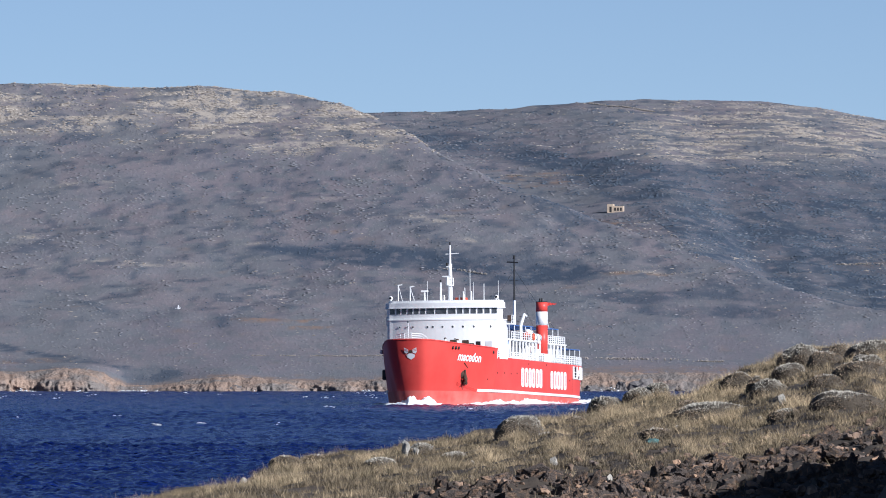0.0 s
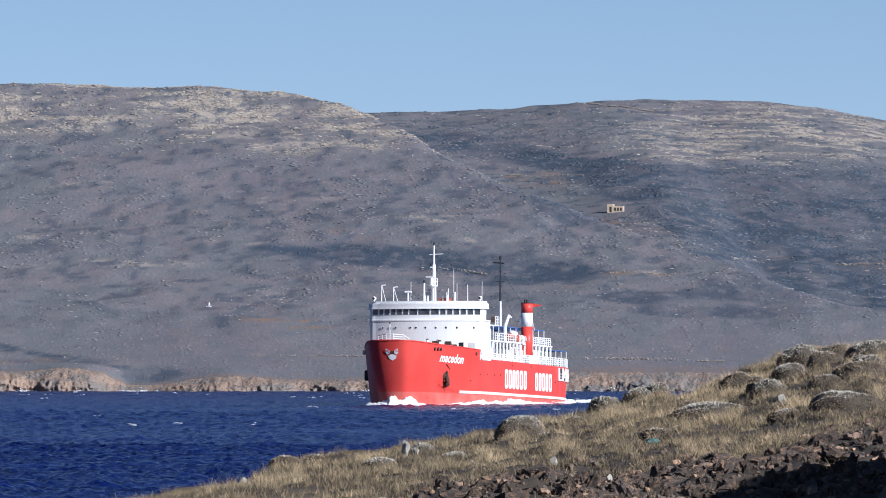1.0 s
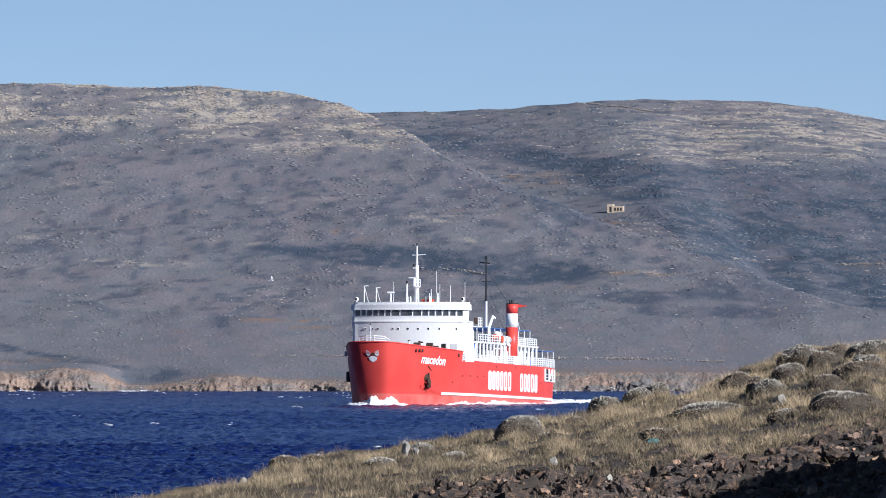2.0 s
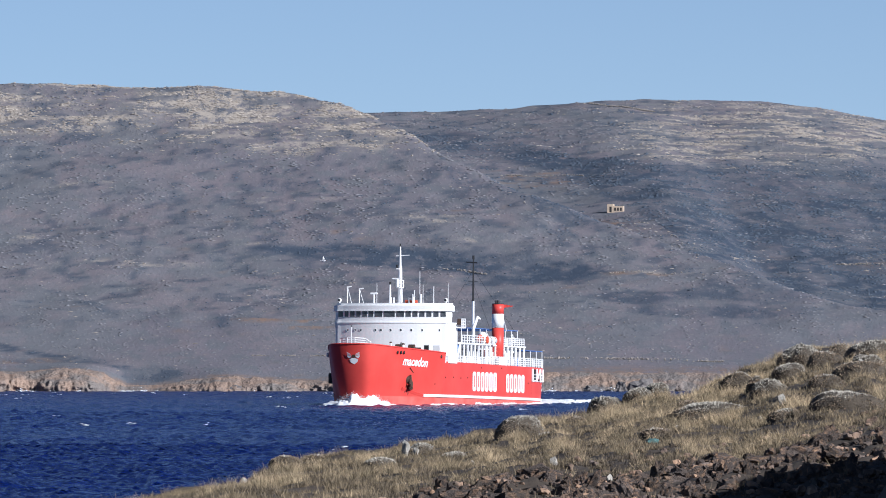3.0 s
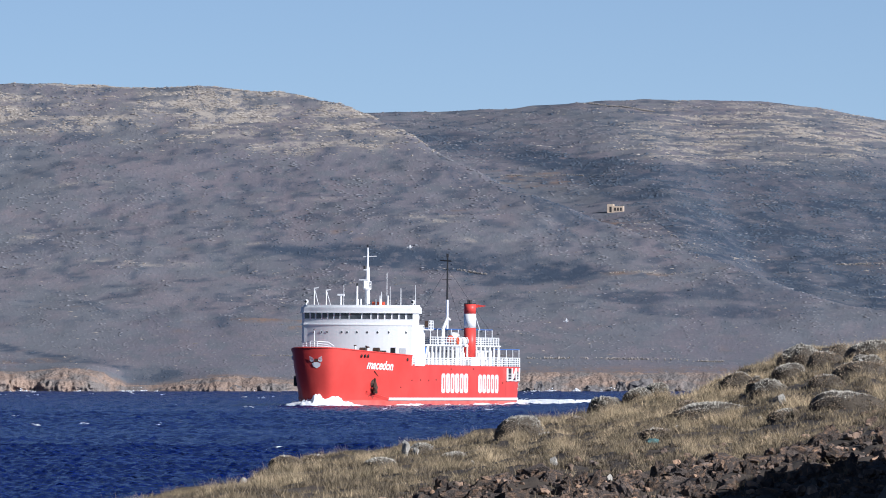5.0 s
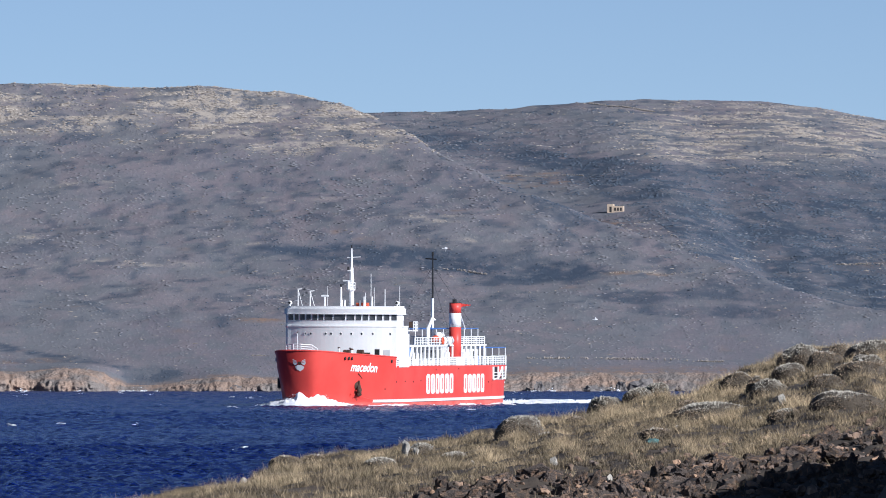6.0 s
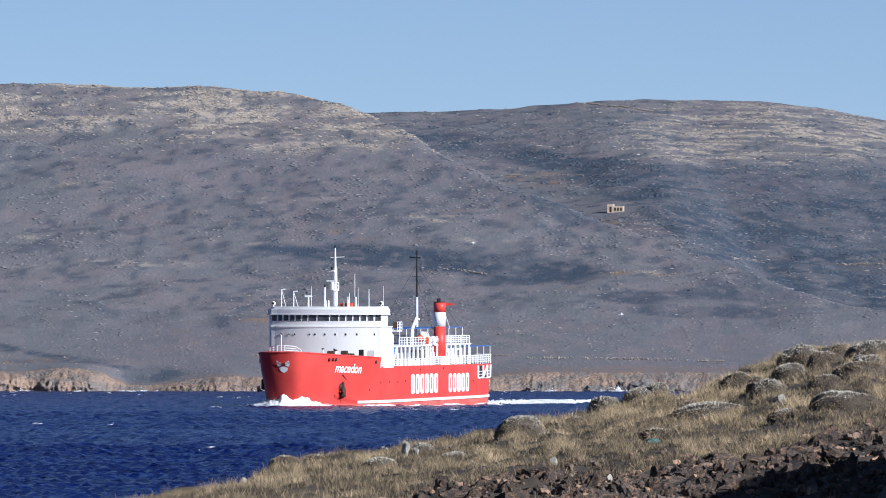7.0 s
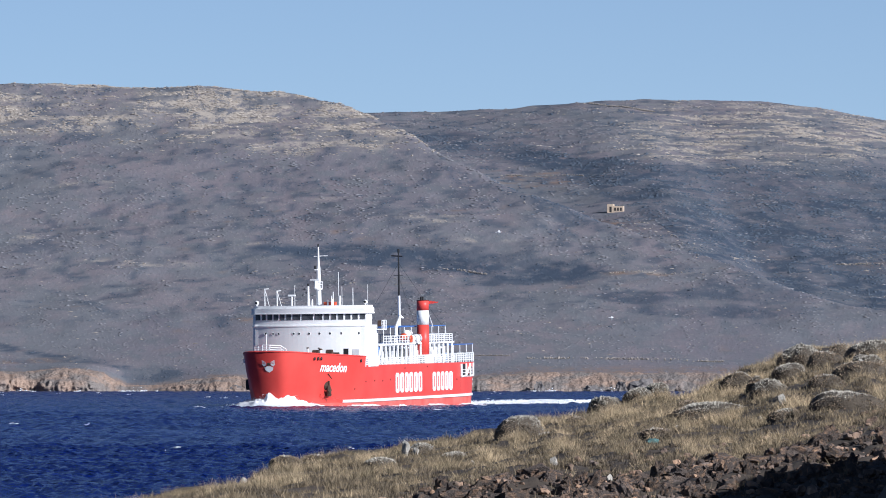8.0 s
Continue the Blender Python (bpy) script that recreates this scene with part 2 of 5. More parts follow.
def b_box(x0, x1, y0, y1, z0, z1, bevel=0.0, bm=None):
    bm = bm or bmesh.new()
    r = bmesh.ops.create_cube(bm, size=1, matrix=Matrix.LocRotScale(((x0 + x1) / 2, (y0 + y1) / 2, (z0 + z1) / 2), None, (abs(x1 - x0), abs(y1 - y0), abs(z1 - z0))))
    if bevel:
        es = list({e for v in r["verts"] for e in v.link_edges})
        bmesh.ops.bevel(bm, geom=es, offset=bevel, segments=2, affect='EDGES')
    return bm


def b_tube(p, q, r0, r1=None, seg=8, bm=None):
    bm = bm or bmesh.new()
    p, q = Vector(p), Vector(q)
    d = q - p
    m = Matrix.Translation((p + q) / 2) @ d.to_track_quat('Z', 'Y').to_matrix().to_4x4()
    bmesh.ops.create_cone(bm, cap_ends=True, segments=seg, radius1=r0, radius2=r0 if r1 is None else r1, depth=d.length, matrix=m)
    return bm


def b_ball(c, r, bm=None, level=2, squash=(1, 1, 1)):
    bm = bm or bmesh.new()
    bmesh.ops.create_icosphere(bm, subdivisions=level, radius=r, matrix=Matrix.Translation(c) @ Matrix.Diagonal((*squash, 1)))
    return bm


def b_ring(c, r, tube, axis='X', bm=None, seg=14):
    """A torus round an axis."""
    bm = bm or bmesh.new()
    loops = []
    for i in range(seg):
        a = 2 * math.pi * i / seg
        loop = []
        for j in range(6):
            b = 2 * math.pi * j / 6
            u, w = r + tube * math.cos(b), tube * math.sin(b)
            p = {'X': (w, u * math.cos(a), u * math.sin(a)), 'Y': (u * math.cos(a), w, u * math.sin(a)), 'Z': (u * math.cos(a), u * math.sin(a), w)}[axis]
            loop.append(bm.verts.new(Vector(c) + Vector(p)))
        loops.append(loop)
    for i in range(seg):
        for j in range(6):
            bm.faces.new((loops[i][j], loops[(i + 1) % seg][j], loops[(i + 1) % seg][(j + 1) % 6], loops[i][(j + 1) % 6]))
    bmesh.ops.recalc_face_normals(bm, faces=bm.faces)
    return bm


def b_prism(outline, z0, z1, bm=None):
    """A closed outline of (x, y), counter-clockwise, drawn up from z0 to z1."""
    bm = bm or bmesh.new()
    lo = [bm.verts.new((x, y, z0)) for x, y in outline]
    hi = [bm.verts.new((x, y, z1)) for x, y in outline]
    n = len(outline)
    for i in range(n):
        bm.faces.new((lo[i], lo[(i + 1) % n], hi[(i + 1) % n], hi[i]))
    bm.faces.new(hi)
    bm.faces.new(lo[::-1])
    return bm


# ---- sea ----
WAVES = np.random.RandomState(5)
N_WAVES = 34
w_len = np.exp(np.linspace(math.log(0.7), math.log(8), N_WAVES))
w_dir = radians(205) + (WAVES.rand(N_WAVES) - 0.5) * 1.7
w_amp = 0.0185 * w_len ** 0.2
w_phase = WAVES.rand(N_WAVES) * 6.283


def sea_z(X, Y):
    z = np.zeros_like(X)
    for L, d, a, p in zip(w_len, w_dir, w_amp, w_phase):
        s = np.sin((X * math.cos(d) + Y * math.sin(d)) * 2 * math.pi / L + p)
        z += a * (1 - 2 * np.abs(s) ** 1.5 if L < 3 else s)
    gust = fbm(X / 60, Y / 90, 3, 40)
    return z * (0.65 + 0.7 * gust)


def build_sea():
    floor_ = sheet("sea", *np.meshgrid(np.linspace(-4000, 4000, 9), np.linspace(-2000, 4950, 9)), np.full((9, 9), -0.75), M_SEA)
    tagged(floor_, "deep blue open sea reaching to the horizon", "sea", kind="structure")
    ys = np.concatenate([np.arange(360, 690, 0.7), np.arange(690, 1200, 1.8), np.arange(1200, 2240, 3.6)])
    u = np.linspace(-1, 1, 250)
    U, Y = np.meshgrid(u, ys)
    X = U * (Y * 0.0435 + 13)
    swell = sheet("water", X, Y, sea_z(X, Y), M_SEA)
    tagged(swell, "deep blue choppy sea water with wind waves", "water", kind="structure")
    # white caps ride on the waves
    r = np.random.RandomState(8)
    n = 7500
    y = 420 + 1790 * r.rand(n) ** 0.7
    x = (r.rand(n) * 2 - 1) * (y * 0.043 + 20)
    z = sea_z(x, y)
    keep = (z > 0.09) & (fbm(x / 25, y / 60, 2, 70) > 0.655)
    x, y, z = x[keep], y[keep], z[keep]
    k = 8
    px = np.repeat(x, k) + r.randn(len(x) * k) * 0.34
    py = np.repeat(y, k) + r.randn(len(x) * k) * 0.25
    pz = sea_z(px, py) + 0.0
    s = 0.02 + 0.06 * r.rand(len(px))
    size = np.stack([s * 4.0, s * 1.2, s * 0.45], -1)
    caps = strewn("whitecaps", [chip(0.3, 1), chip(0.3, 2)], np.stack([px, py, pz], -1), size, r.randn(len(px)) * 0.3, M_FOAM)
    tagged(caps, "white foam on the crests of the waves", "foam", kind="stuff")
    return swell, caps


swell, caps = build_sea()


# ---- far shore and hills ----
SHORE, LEFT_Y, RIGHT_Y = 2216.0, 2760.0, 3420.0


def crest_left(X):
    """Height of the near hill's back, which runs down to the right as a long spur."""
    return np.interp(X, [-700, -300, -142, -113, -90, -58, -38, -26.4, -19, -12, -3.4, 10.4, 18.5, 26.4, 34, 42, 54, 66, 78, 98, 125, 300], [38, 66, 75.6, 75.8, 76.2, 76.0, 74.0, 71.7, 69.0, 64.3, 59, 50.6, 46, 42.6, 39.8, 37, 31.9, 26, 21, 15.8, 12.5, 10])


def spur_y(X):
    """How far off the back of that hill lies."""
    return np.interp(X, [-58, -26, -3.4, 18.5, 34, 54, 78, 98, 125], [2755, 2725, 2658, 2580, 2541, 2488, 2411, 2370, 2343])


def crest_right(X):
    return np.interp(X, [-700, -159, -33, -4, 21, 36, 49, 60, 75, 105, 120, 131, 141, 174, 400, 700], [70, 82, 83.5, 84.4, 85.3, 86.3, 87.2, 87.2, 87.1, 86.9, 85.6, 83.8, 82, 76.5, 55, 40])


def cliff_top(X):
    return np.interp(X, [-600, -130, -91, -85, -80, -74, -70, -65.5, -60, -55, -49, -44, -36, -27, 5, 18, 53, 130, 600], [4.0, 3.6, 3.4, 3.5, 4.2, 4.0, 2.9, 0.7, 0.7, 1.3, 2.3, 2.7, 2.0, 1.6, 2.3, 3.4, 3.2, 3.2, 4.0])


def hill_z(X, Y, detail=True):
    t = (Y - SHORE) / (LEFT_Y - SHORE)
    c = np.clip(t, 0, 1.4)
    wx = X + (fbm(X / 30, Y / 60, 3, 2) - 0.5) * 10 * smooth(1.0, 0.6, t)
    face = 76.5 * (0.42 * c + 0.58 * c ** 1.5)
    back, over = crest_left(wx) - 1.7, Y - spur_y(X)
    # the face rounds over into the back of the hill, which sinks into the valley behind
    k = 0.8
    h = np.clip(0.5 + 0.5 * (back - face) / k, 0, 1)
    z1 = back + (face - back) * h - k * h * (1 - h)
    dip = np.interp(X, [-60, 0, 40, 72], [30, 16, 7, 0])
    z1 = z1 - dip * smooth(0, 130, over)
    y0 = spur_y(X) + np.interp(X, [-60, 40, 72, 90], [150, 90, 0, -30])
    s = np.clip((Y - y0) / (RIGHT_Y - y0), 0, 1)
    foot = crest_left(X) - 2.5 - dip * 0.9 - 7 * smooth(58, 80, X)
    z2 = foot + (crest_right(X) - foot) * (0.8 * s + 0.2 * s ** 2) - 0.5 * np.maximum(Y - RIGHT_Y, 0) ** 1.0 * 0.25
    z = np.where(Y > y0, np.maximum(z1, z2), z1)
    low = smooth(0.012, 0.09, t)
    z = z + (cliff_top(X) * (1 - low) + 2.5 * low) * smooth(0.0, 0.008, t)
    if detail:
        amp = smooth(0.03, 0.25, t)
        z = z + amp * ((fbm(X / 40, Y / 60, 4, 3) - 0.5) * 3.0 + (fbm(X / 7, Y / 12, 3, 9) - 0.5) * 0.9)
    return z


def blot(x, y, cx, cy, rx, ry, tilt=0.0):
    """A soft oval on the plan, its axis turned by tilt metres of y for each metre of x."""
    return np.exp(-((x - cx) / rx) ** 2 - ((y - cy - tilt * (x - cx)) / ry) ** 2)


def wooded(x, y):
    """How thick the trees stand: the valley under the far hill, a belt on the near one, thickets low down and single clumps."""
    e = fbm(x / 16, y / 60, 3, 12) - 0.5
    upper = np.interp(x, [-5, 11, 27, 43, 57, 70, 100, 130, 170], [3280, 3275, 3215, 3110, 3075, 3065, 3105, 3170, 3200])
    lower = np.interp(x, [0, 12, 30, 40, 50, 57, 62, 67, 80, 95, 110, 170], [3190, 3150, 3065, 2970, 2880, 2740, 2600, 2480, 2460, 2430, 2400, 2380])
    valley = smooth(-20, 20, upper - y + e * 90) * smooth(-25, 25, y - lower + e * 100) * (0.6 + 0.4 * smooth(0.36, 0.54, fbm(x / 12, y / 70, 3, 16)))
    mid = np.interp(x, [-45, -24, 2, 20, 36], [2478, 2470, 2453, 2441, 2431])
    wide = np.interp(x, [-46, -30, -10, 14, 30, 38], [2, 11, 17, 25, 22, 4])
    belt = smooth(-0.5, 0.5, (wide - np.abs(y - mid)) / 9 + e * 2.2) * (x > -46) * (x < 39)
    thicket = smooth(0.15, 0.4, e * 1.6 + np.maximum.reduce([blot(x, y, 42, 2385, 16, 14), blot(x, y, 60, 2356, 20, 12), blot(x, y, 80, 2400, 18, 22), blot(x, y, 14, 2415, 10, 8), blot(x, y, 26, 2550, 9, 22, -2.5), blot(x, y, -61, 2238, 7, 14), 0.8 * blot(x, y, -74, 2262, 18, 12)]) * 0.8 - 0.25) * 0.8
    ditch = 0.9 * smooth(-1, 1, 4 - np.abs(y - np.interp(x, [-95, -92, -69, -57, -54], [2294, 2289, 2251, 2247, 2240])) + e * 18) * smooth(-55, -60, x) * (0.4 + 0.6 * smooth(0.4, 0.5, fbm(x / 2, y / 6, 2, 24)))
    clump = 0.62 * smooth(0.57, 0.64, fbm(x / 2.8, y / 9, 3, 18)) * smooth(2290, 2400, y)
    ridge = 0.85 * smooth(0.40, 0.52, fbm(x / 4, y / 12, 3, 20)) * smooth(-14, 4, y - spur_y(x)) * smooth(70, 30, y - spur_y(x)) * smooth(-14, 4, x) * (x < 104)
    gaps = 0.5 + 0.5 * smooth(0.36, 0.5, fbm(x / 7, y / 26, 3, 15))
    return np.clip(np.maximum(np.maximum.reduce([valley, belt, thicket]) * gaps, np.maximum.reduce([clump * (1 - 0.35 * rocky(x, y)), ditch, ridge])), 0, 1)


def rocky(x, y):
    """Bare limestone towards the tops of both hills, and stony streaks lower down."""
    e = fbm(x / 20, y / 40, 3, 90) - 0.5
    strata = smooth(0.44, 0.56, fbm(x / 12, y / 8, 4, 95))
    left = smooth(-14, 22, y + e * 60 - np.interp(x, [-150, -110, -80, -54, -26, -5, 8], [2690, 2680, 2664, 2662, 2640, 2640, 2640])) * (y < 2830) * smooth(14, -2, x + e * 14)
    right = smooth(-25, 45, y + e * 150 - np.interp(x, [20, 57, 67, 85, 102, 120, 132], [3240, 3130, 3085, 3115, 3150, 3180, 3230])) * smooth(46, 86, x + e * 50) * (1 - 0.5 * smooth(3330, 3400, y))
    spots = np.maximum.reduce([blot(x, y, -75, 2476, 18, 6), blot(x, y, -70, 2448, 20, 10), blot(x, y, -49, 2487, 11, 6, -0.6), blot(x, y, -83, 2582, 12, 9), blot(x, y, -97, 2490, 5, 8), blot(x, y, 46, 2428, 11, 4), blot(x, y, -5, 2520, 12, 7), blot(x, y, -40, 2560, 16, 8), blot(x, y, 6, 2490, 14, 8)])
    return np.clip(np.maximum.reduce([left * (0.15 + 0.95 * strata), right * (0.08 + 1.0 * strata), 0.7 * smooth(0.25, 0.8, spots + e * 1.2) * strata * smooth(0.42, 0.56, fbm(x / 3, y / 5, 3, 97))]), 0, 1)


def earthy(x, y):
    """Orange-brown bare soil."""
    e = fbm(x / 5, y / 9, 3, 51) - 0.5
    spots = np.maximum.reduce([blot(x, y, -38, 2342, 9, 5), blot(x, y, -29, 2330, 6, 4), blot(x, y, 46, 2427, 10, 4), blot(x, y, 108, 2681, 9, 8), 0.7 * blot(x, y, 28, 3030, 14, 40), blot(x, y, 40, 2790, 7, 30), 0.6 * blot(x, y, -110, 2262, 26, 16)])
    shelf = smooth(2252, 2236, y + e * 20) * smooth(10, 20, x + e * 10)
    rim = 0.8 * smooth(2232, 2224, y + e * 12)
    return np.clip(np.maximum.reduce([smooth(0.25, 0.75, spots + e * 1.3), shelf * (0.55 + e), rim]), 0, 1)


def build_hills():
    xs = np.concatenate([np.linspace(-900, -162, 40), np.arange(-160, 185, 1.8), np.linspace(188, 900, 40)])
    ys = np.concatenate([np.linspace(SHORE, SHORE + 14, 8), np.arange(SHORE + 16, 3470, 3.4), np.linspace(3480, 4950, 30)])
    X, Y = np.meshgrid(xs, ys)
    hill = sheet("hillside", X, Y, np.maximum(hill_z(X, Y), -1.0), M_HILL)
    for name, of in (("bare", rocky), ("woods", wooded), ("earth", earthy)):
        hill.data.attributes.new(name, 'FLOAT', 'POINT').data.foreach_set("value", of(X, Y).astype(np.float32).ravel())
    tagged(hill, "dry island hillside tinted blue-grey with haze, with rough scrub and rock", "hillside", kind="structure")
    # the sea cliff: buttresses, hollows and ledges
    xs = np.arange(-140, 140, 0.22)
    v = np.linspace(0, 1, 34)
    X, V = np.meshgrid(xs, v)
    top = hill_z(X, np.full_like(X, SHORE + 6), False) + 0.15
    big = (fbm(X / 8.5, V * 0.7, 2, 21) - 0.5) * 17
    but = big + (fbm(X / 3.4, V * 1.2, 3, 31) - 0.5) * 4.0 - 3.5 * np.abs(fbm(X / 1.6 + V * 0.6, V * 1.2, 3, 33) - 0.5) + (fbm(X / 0.5, V * 4, 2, 37) - 0.5) * 1.5
    ledge = (np.abs((V * 5 + fbm(X / 6, V, 2, 38) * 2) % 1 - 0.5) - 0.25) * 0.9
    tall = smooth(0.6, 2.5, top) * (1 - 0.35 * smooth(5, 16, X))
    Y = SHORE + 4.5 - 6.5 * (1 - V) ** 0.8 + tall * (but - 6.0 + ledge) * np.sin(V * math.pi) ** 0.6 - (2 + 5 * fbm(X / 22, X * 0, 2, 5)) * (1 - V)
    Z = -1.2 + (top + 1.2) * V + (fbm(X / 1.3, V * 9, 3, 55) - 0.5) * 0.7 * tall
    tagged(sheet("sea_cliff", X, Y, Z, M_CLIFF), "low orange and tan rock cliff along the far shore", "cliff", kind="structure")


build_hills()


def scatter_hill(n, seed, x0, x1, y0, y1, keep):
    r = np.random.RandomState(seed)
    y = y0 + (y1 - y0) * r.rand(n)
    x = (x0 + (x1 - x0) * r.rand(n)) * y / 2700
    k = keep(x, y, r)
    x, y = x[k], y[k]
    return x, y, hill_z(x, y), r


def build_cover():
    tiny = [chip(0.35, s) for s in range(7)]
    bushes = [chip(0.4, 200 + s) for s in range(9)]
    trees = [chip(0.45, 220 + s) for s in range(13)]
    tufts = lambda x, y: smooth(0.42, 0.6, fbm(x / 9, y / 34, 4, 33))
    cover = lambda x, y, r: r.rand(len(x)) < (0.25 + 0.75 * tufts(x, y)) * (1 - 0.6 * rocky(x, y)) * (1 - 0.8 * earthy(x, y)) * (1 - 0.95 * wooded(x, y))
    x, y, z, r = scatter_hill(95000, 21, -120, 122, 2222, 3425, cover)
    s = (0.11 + 0.28 * r.rand(len(x)) ** 2.5) * (0.75 + 0.5 * tufts(x, y)) * (0.6 + 0.4 * smooth(2230, 2450, y))
    size = np.stack([s * (1.1 + r.rand(len(x)) * 0.8), s * 1.5, s * (0.25 + 0.2 * r.rand(len(x)))], -1)
    tagged(strewn("scrub", bushes, np.stack([x, y, z], -1), size, r.rand(len(x)) * 6.28, M_SCRUB), "low scrub tinted blue-grey with haze covering the dry hills", "scrub", kind="stuff")
    x, y, z, r = scatter_hill(250000, 22, -120, 122, 2235, 3400, lambda x, y, r: r.rand(len(x)) < wooded(x, y) ** 1.3 * (0.55 + 0.45 * smooth(2300, 2700, y)) * (0.3 + 0.7 * smooth(0.36, 0.52, fbm(x / 3.2, y / 14, 3, 57))))
    grove = smooth(0.4, 0.62, fbm(x / 3.2, y / 14, 3, 57))
    s = (0.13 + 0.33 * r.rand(len(x)) ** 2.2) * (0.65 + 0.6 * grove) * (0.7 + 0.4 * smooth(2400, 2900, y))
    size = np.stack([s * (1.0 + 0.7 * r.rand(len(x))), s * 1.2, s * (0.28 + 0.25 * r.rand(len(x)))], -1)
    tagged(strewn("far_woods", trees, np.stack([x, y, z], -1), size, r.rand(len(x)) * 6.28, M_WOOD), "dark trees and bushes tinted blue with haze filling the valley", "trees", kind="stuff")
    ps, zs = [], []
    for seed, n, y0, y1 in ((23, 40000, 2240, 2640), (24, 60000, 2630, 2790), (26, 60000, 3060, 3430)):
        x, y, z, r = scatter_hill(n, seed, -120, 122, y0, y1, lambda x, y, r: r.rand(len(x)) < (0.035 + rocky(x, y)) * (1 - wooded(x, y)) * smooth(0.34, 0.5, fbm(x / 5, y / 7, 3, 61)))
        s = (0.07 + 0.28 * r.rand(len(x)) ** 2.2) * (0.65 if y1 < 2700 else 1.0)
        ps.append(np.stack([x, y, z + 0.05], -1))
        zs.append(np.stack([s * (1.2 + 1.5 * r.rand(len(x))), s * 1.3, s * (0.5 + 0.4 * r.rand(len(x)))], -1))
    ps, zs = np.concatenate(ps), np.concatenate(zs)
    tagged(strewn("rock_ledges", tiny, ps, zs, r.randn(len(ps)) * 0.3, M_LEDGE, False), "pale bare limestone ledges on the hilltops", "rocks", kind="stuff")


build_cover()


def stone_wall(x0, y0, x1, y1, h=1.0):
    n = int(math.hypot(x1 - x0, y1 - y0) / 0.10)
    r = np.random.RandomState(int(abs(x0 * 7 + y0)))
    t = np.linspace(0, 1, n)
    x = x0 + (x1 - x0) * t + r.randn(n) * 0.3
    y = y0 + (y1 - y0) * t + 1.5 * np.sin(t * 5 + x0) + r.randn(n) * 0.2
    keep = r.rand(n) < 0.2 + 0.8 * smooth(0.42, 0.52, fbm(x / 4, y / 9, 2, 19))
    x, y = x[keep], y[keep]
    p = np.stack([x, y, hill_z(x, y) + h * 0.45 * r.rand(len(x))], -1)
    s = np.stack([0.10 + 0.25 * r.rand(len(x)) ** 2, 0.25 + 0 * x, h * (0.08 + 0.22 * r.rand(len(x)))], -1)
    ob = strewn("dry_stone_wall", [chip(0.3, 3), chip(0.3, 4)], p, s, r.randn(len(x)) * 0.2, M_WALL, False)
    tagged(ob, "long low dry stone wall across the slope", "stone wall", "terrace walls", kind="stuff")


for w in ((18, 2268, 60, 2259, 0.8), (-40, 2275, 14, 2272, 0.5), (38, 2426, 54, 2429, 0.8), (0, 2440, 10, 2434, 0.7), (46, 3405, 66, 3370, 0.8), (98, 2682, 118, 2679, 0.8), (18, 3062, 40, 3050, 0.6)):
    stone_wall(*w)


def build_ruin():
    """A roofless stone house on the far slope."""
    x, y = 45.9, 2851.0
    z = float(hill_z(np.array([x]), np.array([y]))[0]) - 0.3
    ruin = new("stone_house")
    ruin.matrix_basis = pose(x, y, z, 0, 0, -8)
    tagged(ruin, "small pale roofless stone house on the slope", "house")
    part("high_wall", b_box(-2.2, -0.5, -1.3, 1.3, 0, 2.4, 0.06), M_RUIN, ruin)
    part("low_wall", b_box(-0.5, 2.1, -1.1, 1.5, 0, 1.9, 0.06), M_RUIN, ruin)
    part("wall_stub", b_box(-2.15, -1.6, -1.9, -1.3, 0, 1.3, 0.06), M_RUIN, ruin)
    for wx in (-0.05, 0.72, 1.5):
        bm = b_box(wx - 0.22, wx + 0.22, -1.14, -1.0, 0.6, 1.25)
        b_tube((wx, -1.14, 1.25), (wx, -1.0, 1.25), 0.22, seg=12, bm=bm)
        part("arched_window", bm, M_SHADE, ruin, "dark plate for the shade in an arched window")
    part("doorway", b_box(-1.55, -0.95, -1.34, -1.2, 0.2, 1.7), M_SHADE, ruin, "dark plate for the shade in the doorway")


build_ruin()


# ---- the ferry: x forward, y to port, z up from the waterline ----
def half_deck(x):
    return float(np.interp(x, [-54.6, -51.2, -46.5, -41, -4, 3, 6, 10, 13, 15, 17, 18.2, 19.1, 19.8, 20.3, 20.6, 20.8, 20.9], [6.0, 6.9, 7.55, 7.9, 7.9, 7.75, 7.1, 6.05, 5.2, 4.6, 4.0, 3.6, 3.25, 2.85, 2.4, 1.95, 1.3, 0.02]))


def half_low(x):
    return float(np.interp(x, [-54.6, -51.2, -46.5, -41, -4, 3, 6, 10, 13, 15, 17, 18.2, 19.1, 19.8, 20.3, 20.6, 20.8, 20.9], [5.0, 6.3, 7.3, 7.85, 7.85, 7.0, 6.15, 4.75, 3.6, 2.95, 2.35, 2.05, 1.85, 1.6, 1.35, 1.1, 0.75, 0.02]))


def half(x, z):
    """Half the hull's breadth; the bow flares towards the deck."""
    t = min(max((z + 1.0) / 7.5, 0), 1)
    return half_low(x) + (half_deck(x) - half_low(x)) * t ** 0.9


def rake(x, z):
    """How far the stem leans back below the rim."""
    return 0.38 * max(0.0, 7.2 - z) * min(1.0, max(0.0, (x - 14) / 6.9))


def stem_x(y, z):
    """Where the bow stands at y off the middle line."""
    lo, hi = 5.0, 20.9
    for _ in range(30):
        m = (lo + hi) / 2
        lo, hi = (m, hi) if half(m, z) > abs(y) else (lo, m)
    return lo - rake(lo, z)


def rim_z(x):
    return float(np.interp(x, [-54.6, -20, 1.9, 2.0, 13, 21], [5.35, 5.5, 5.6, 6.72, 7.2, 7.65]))


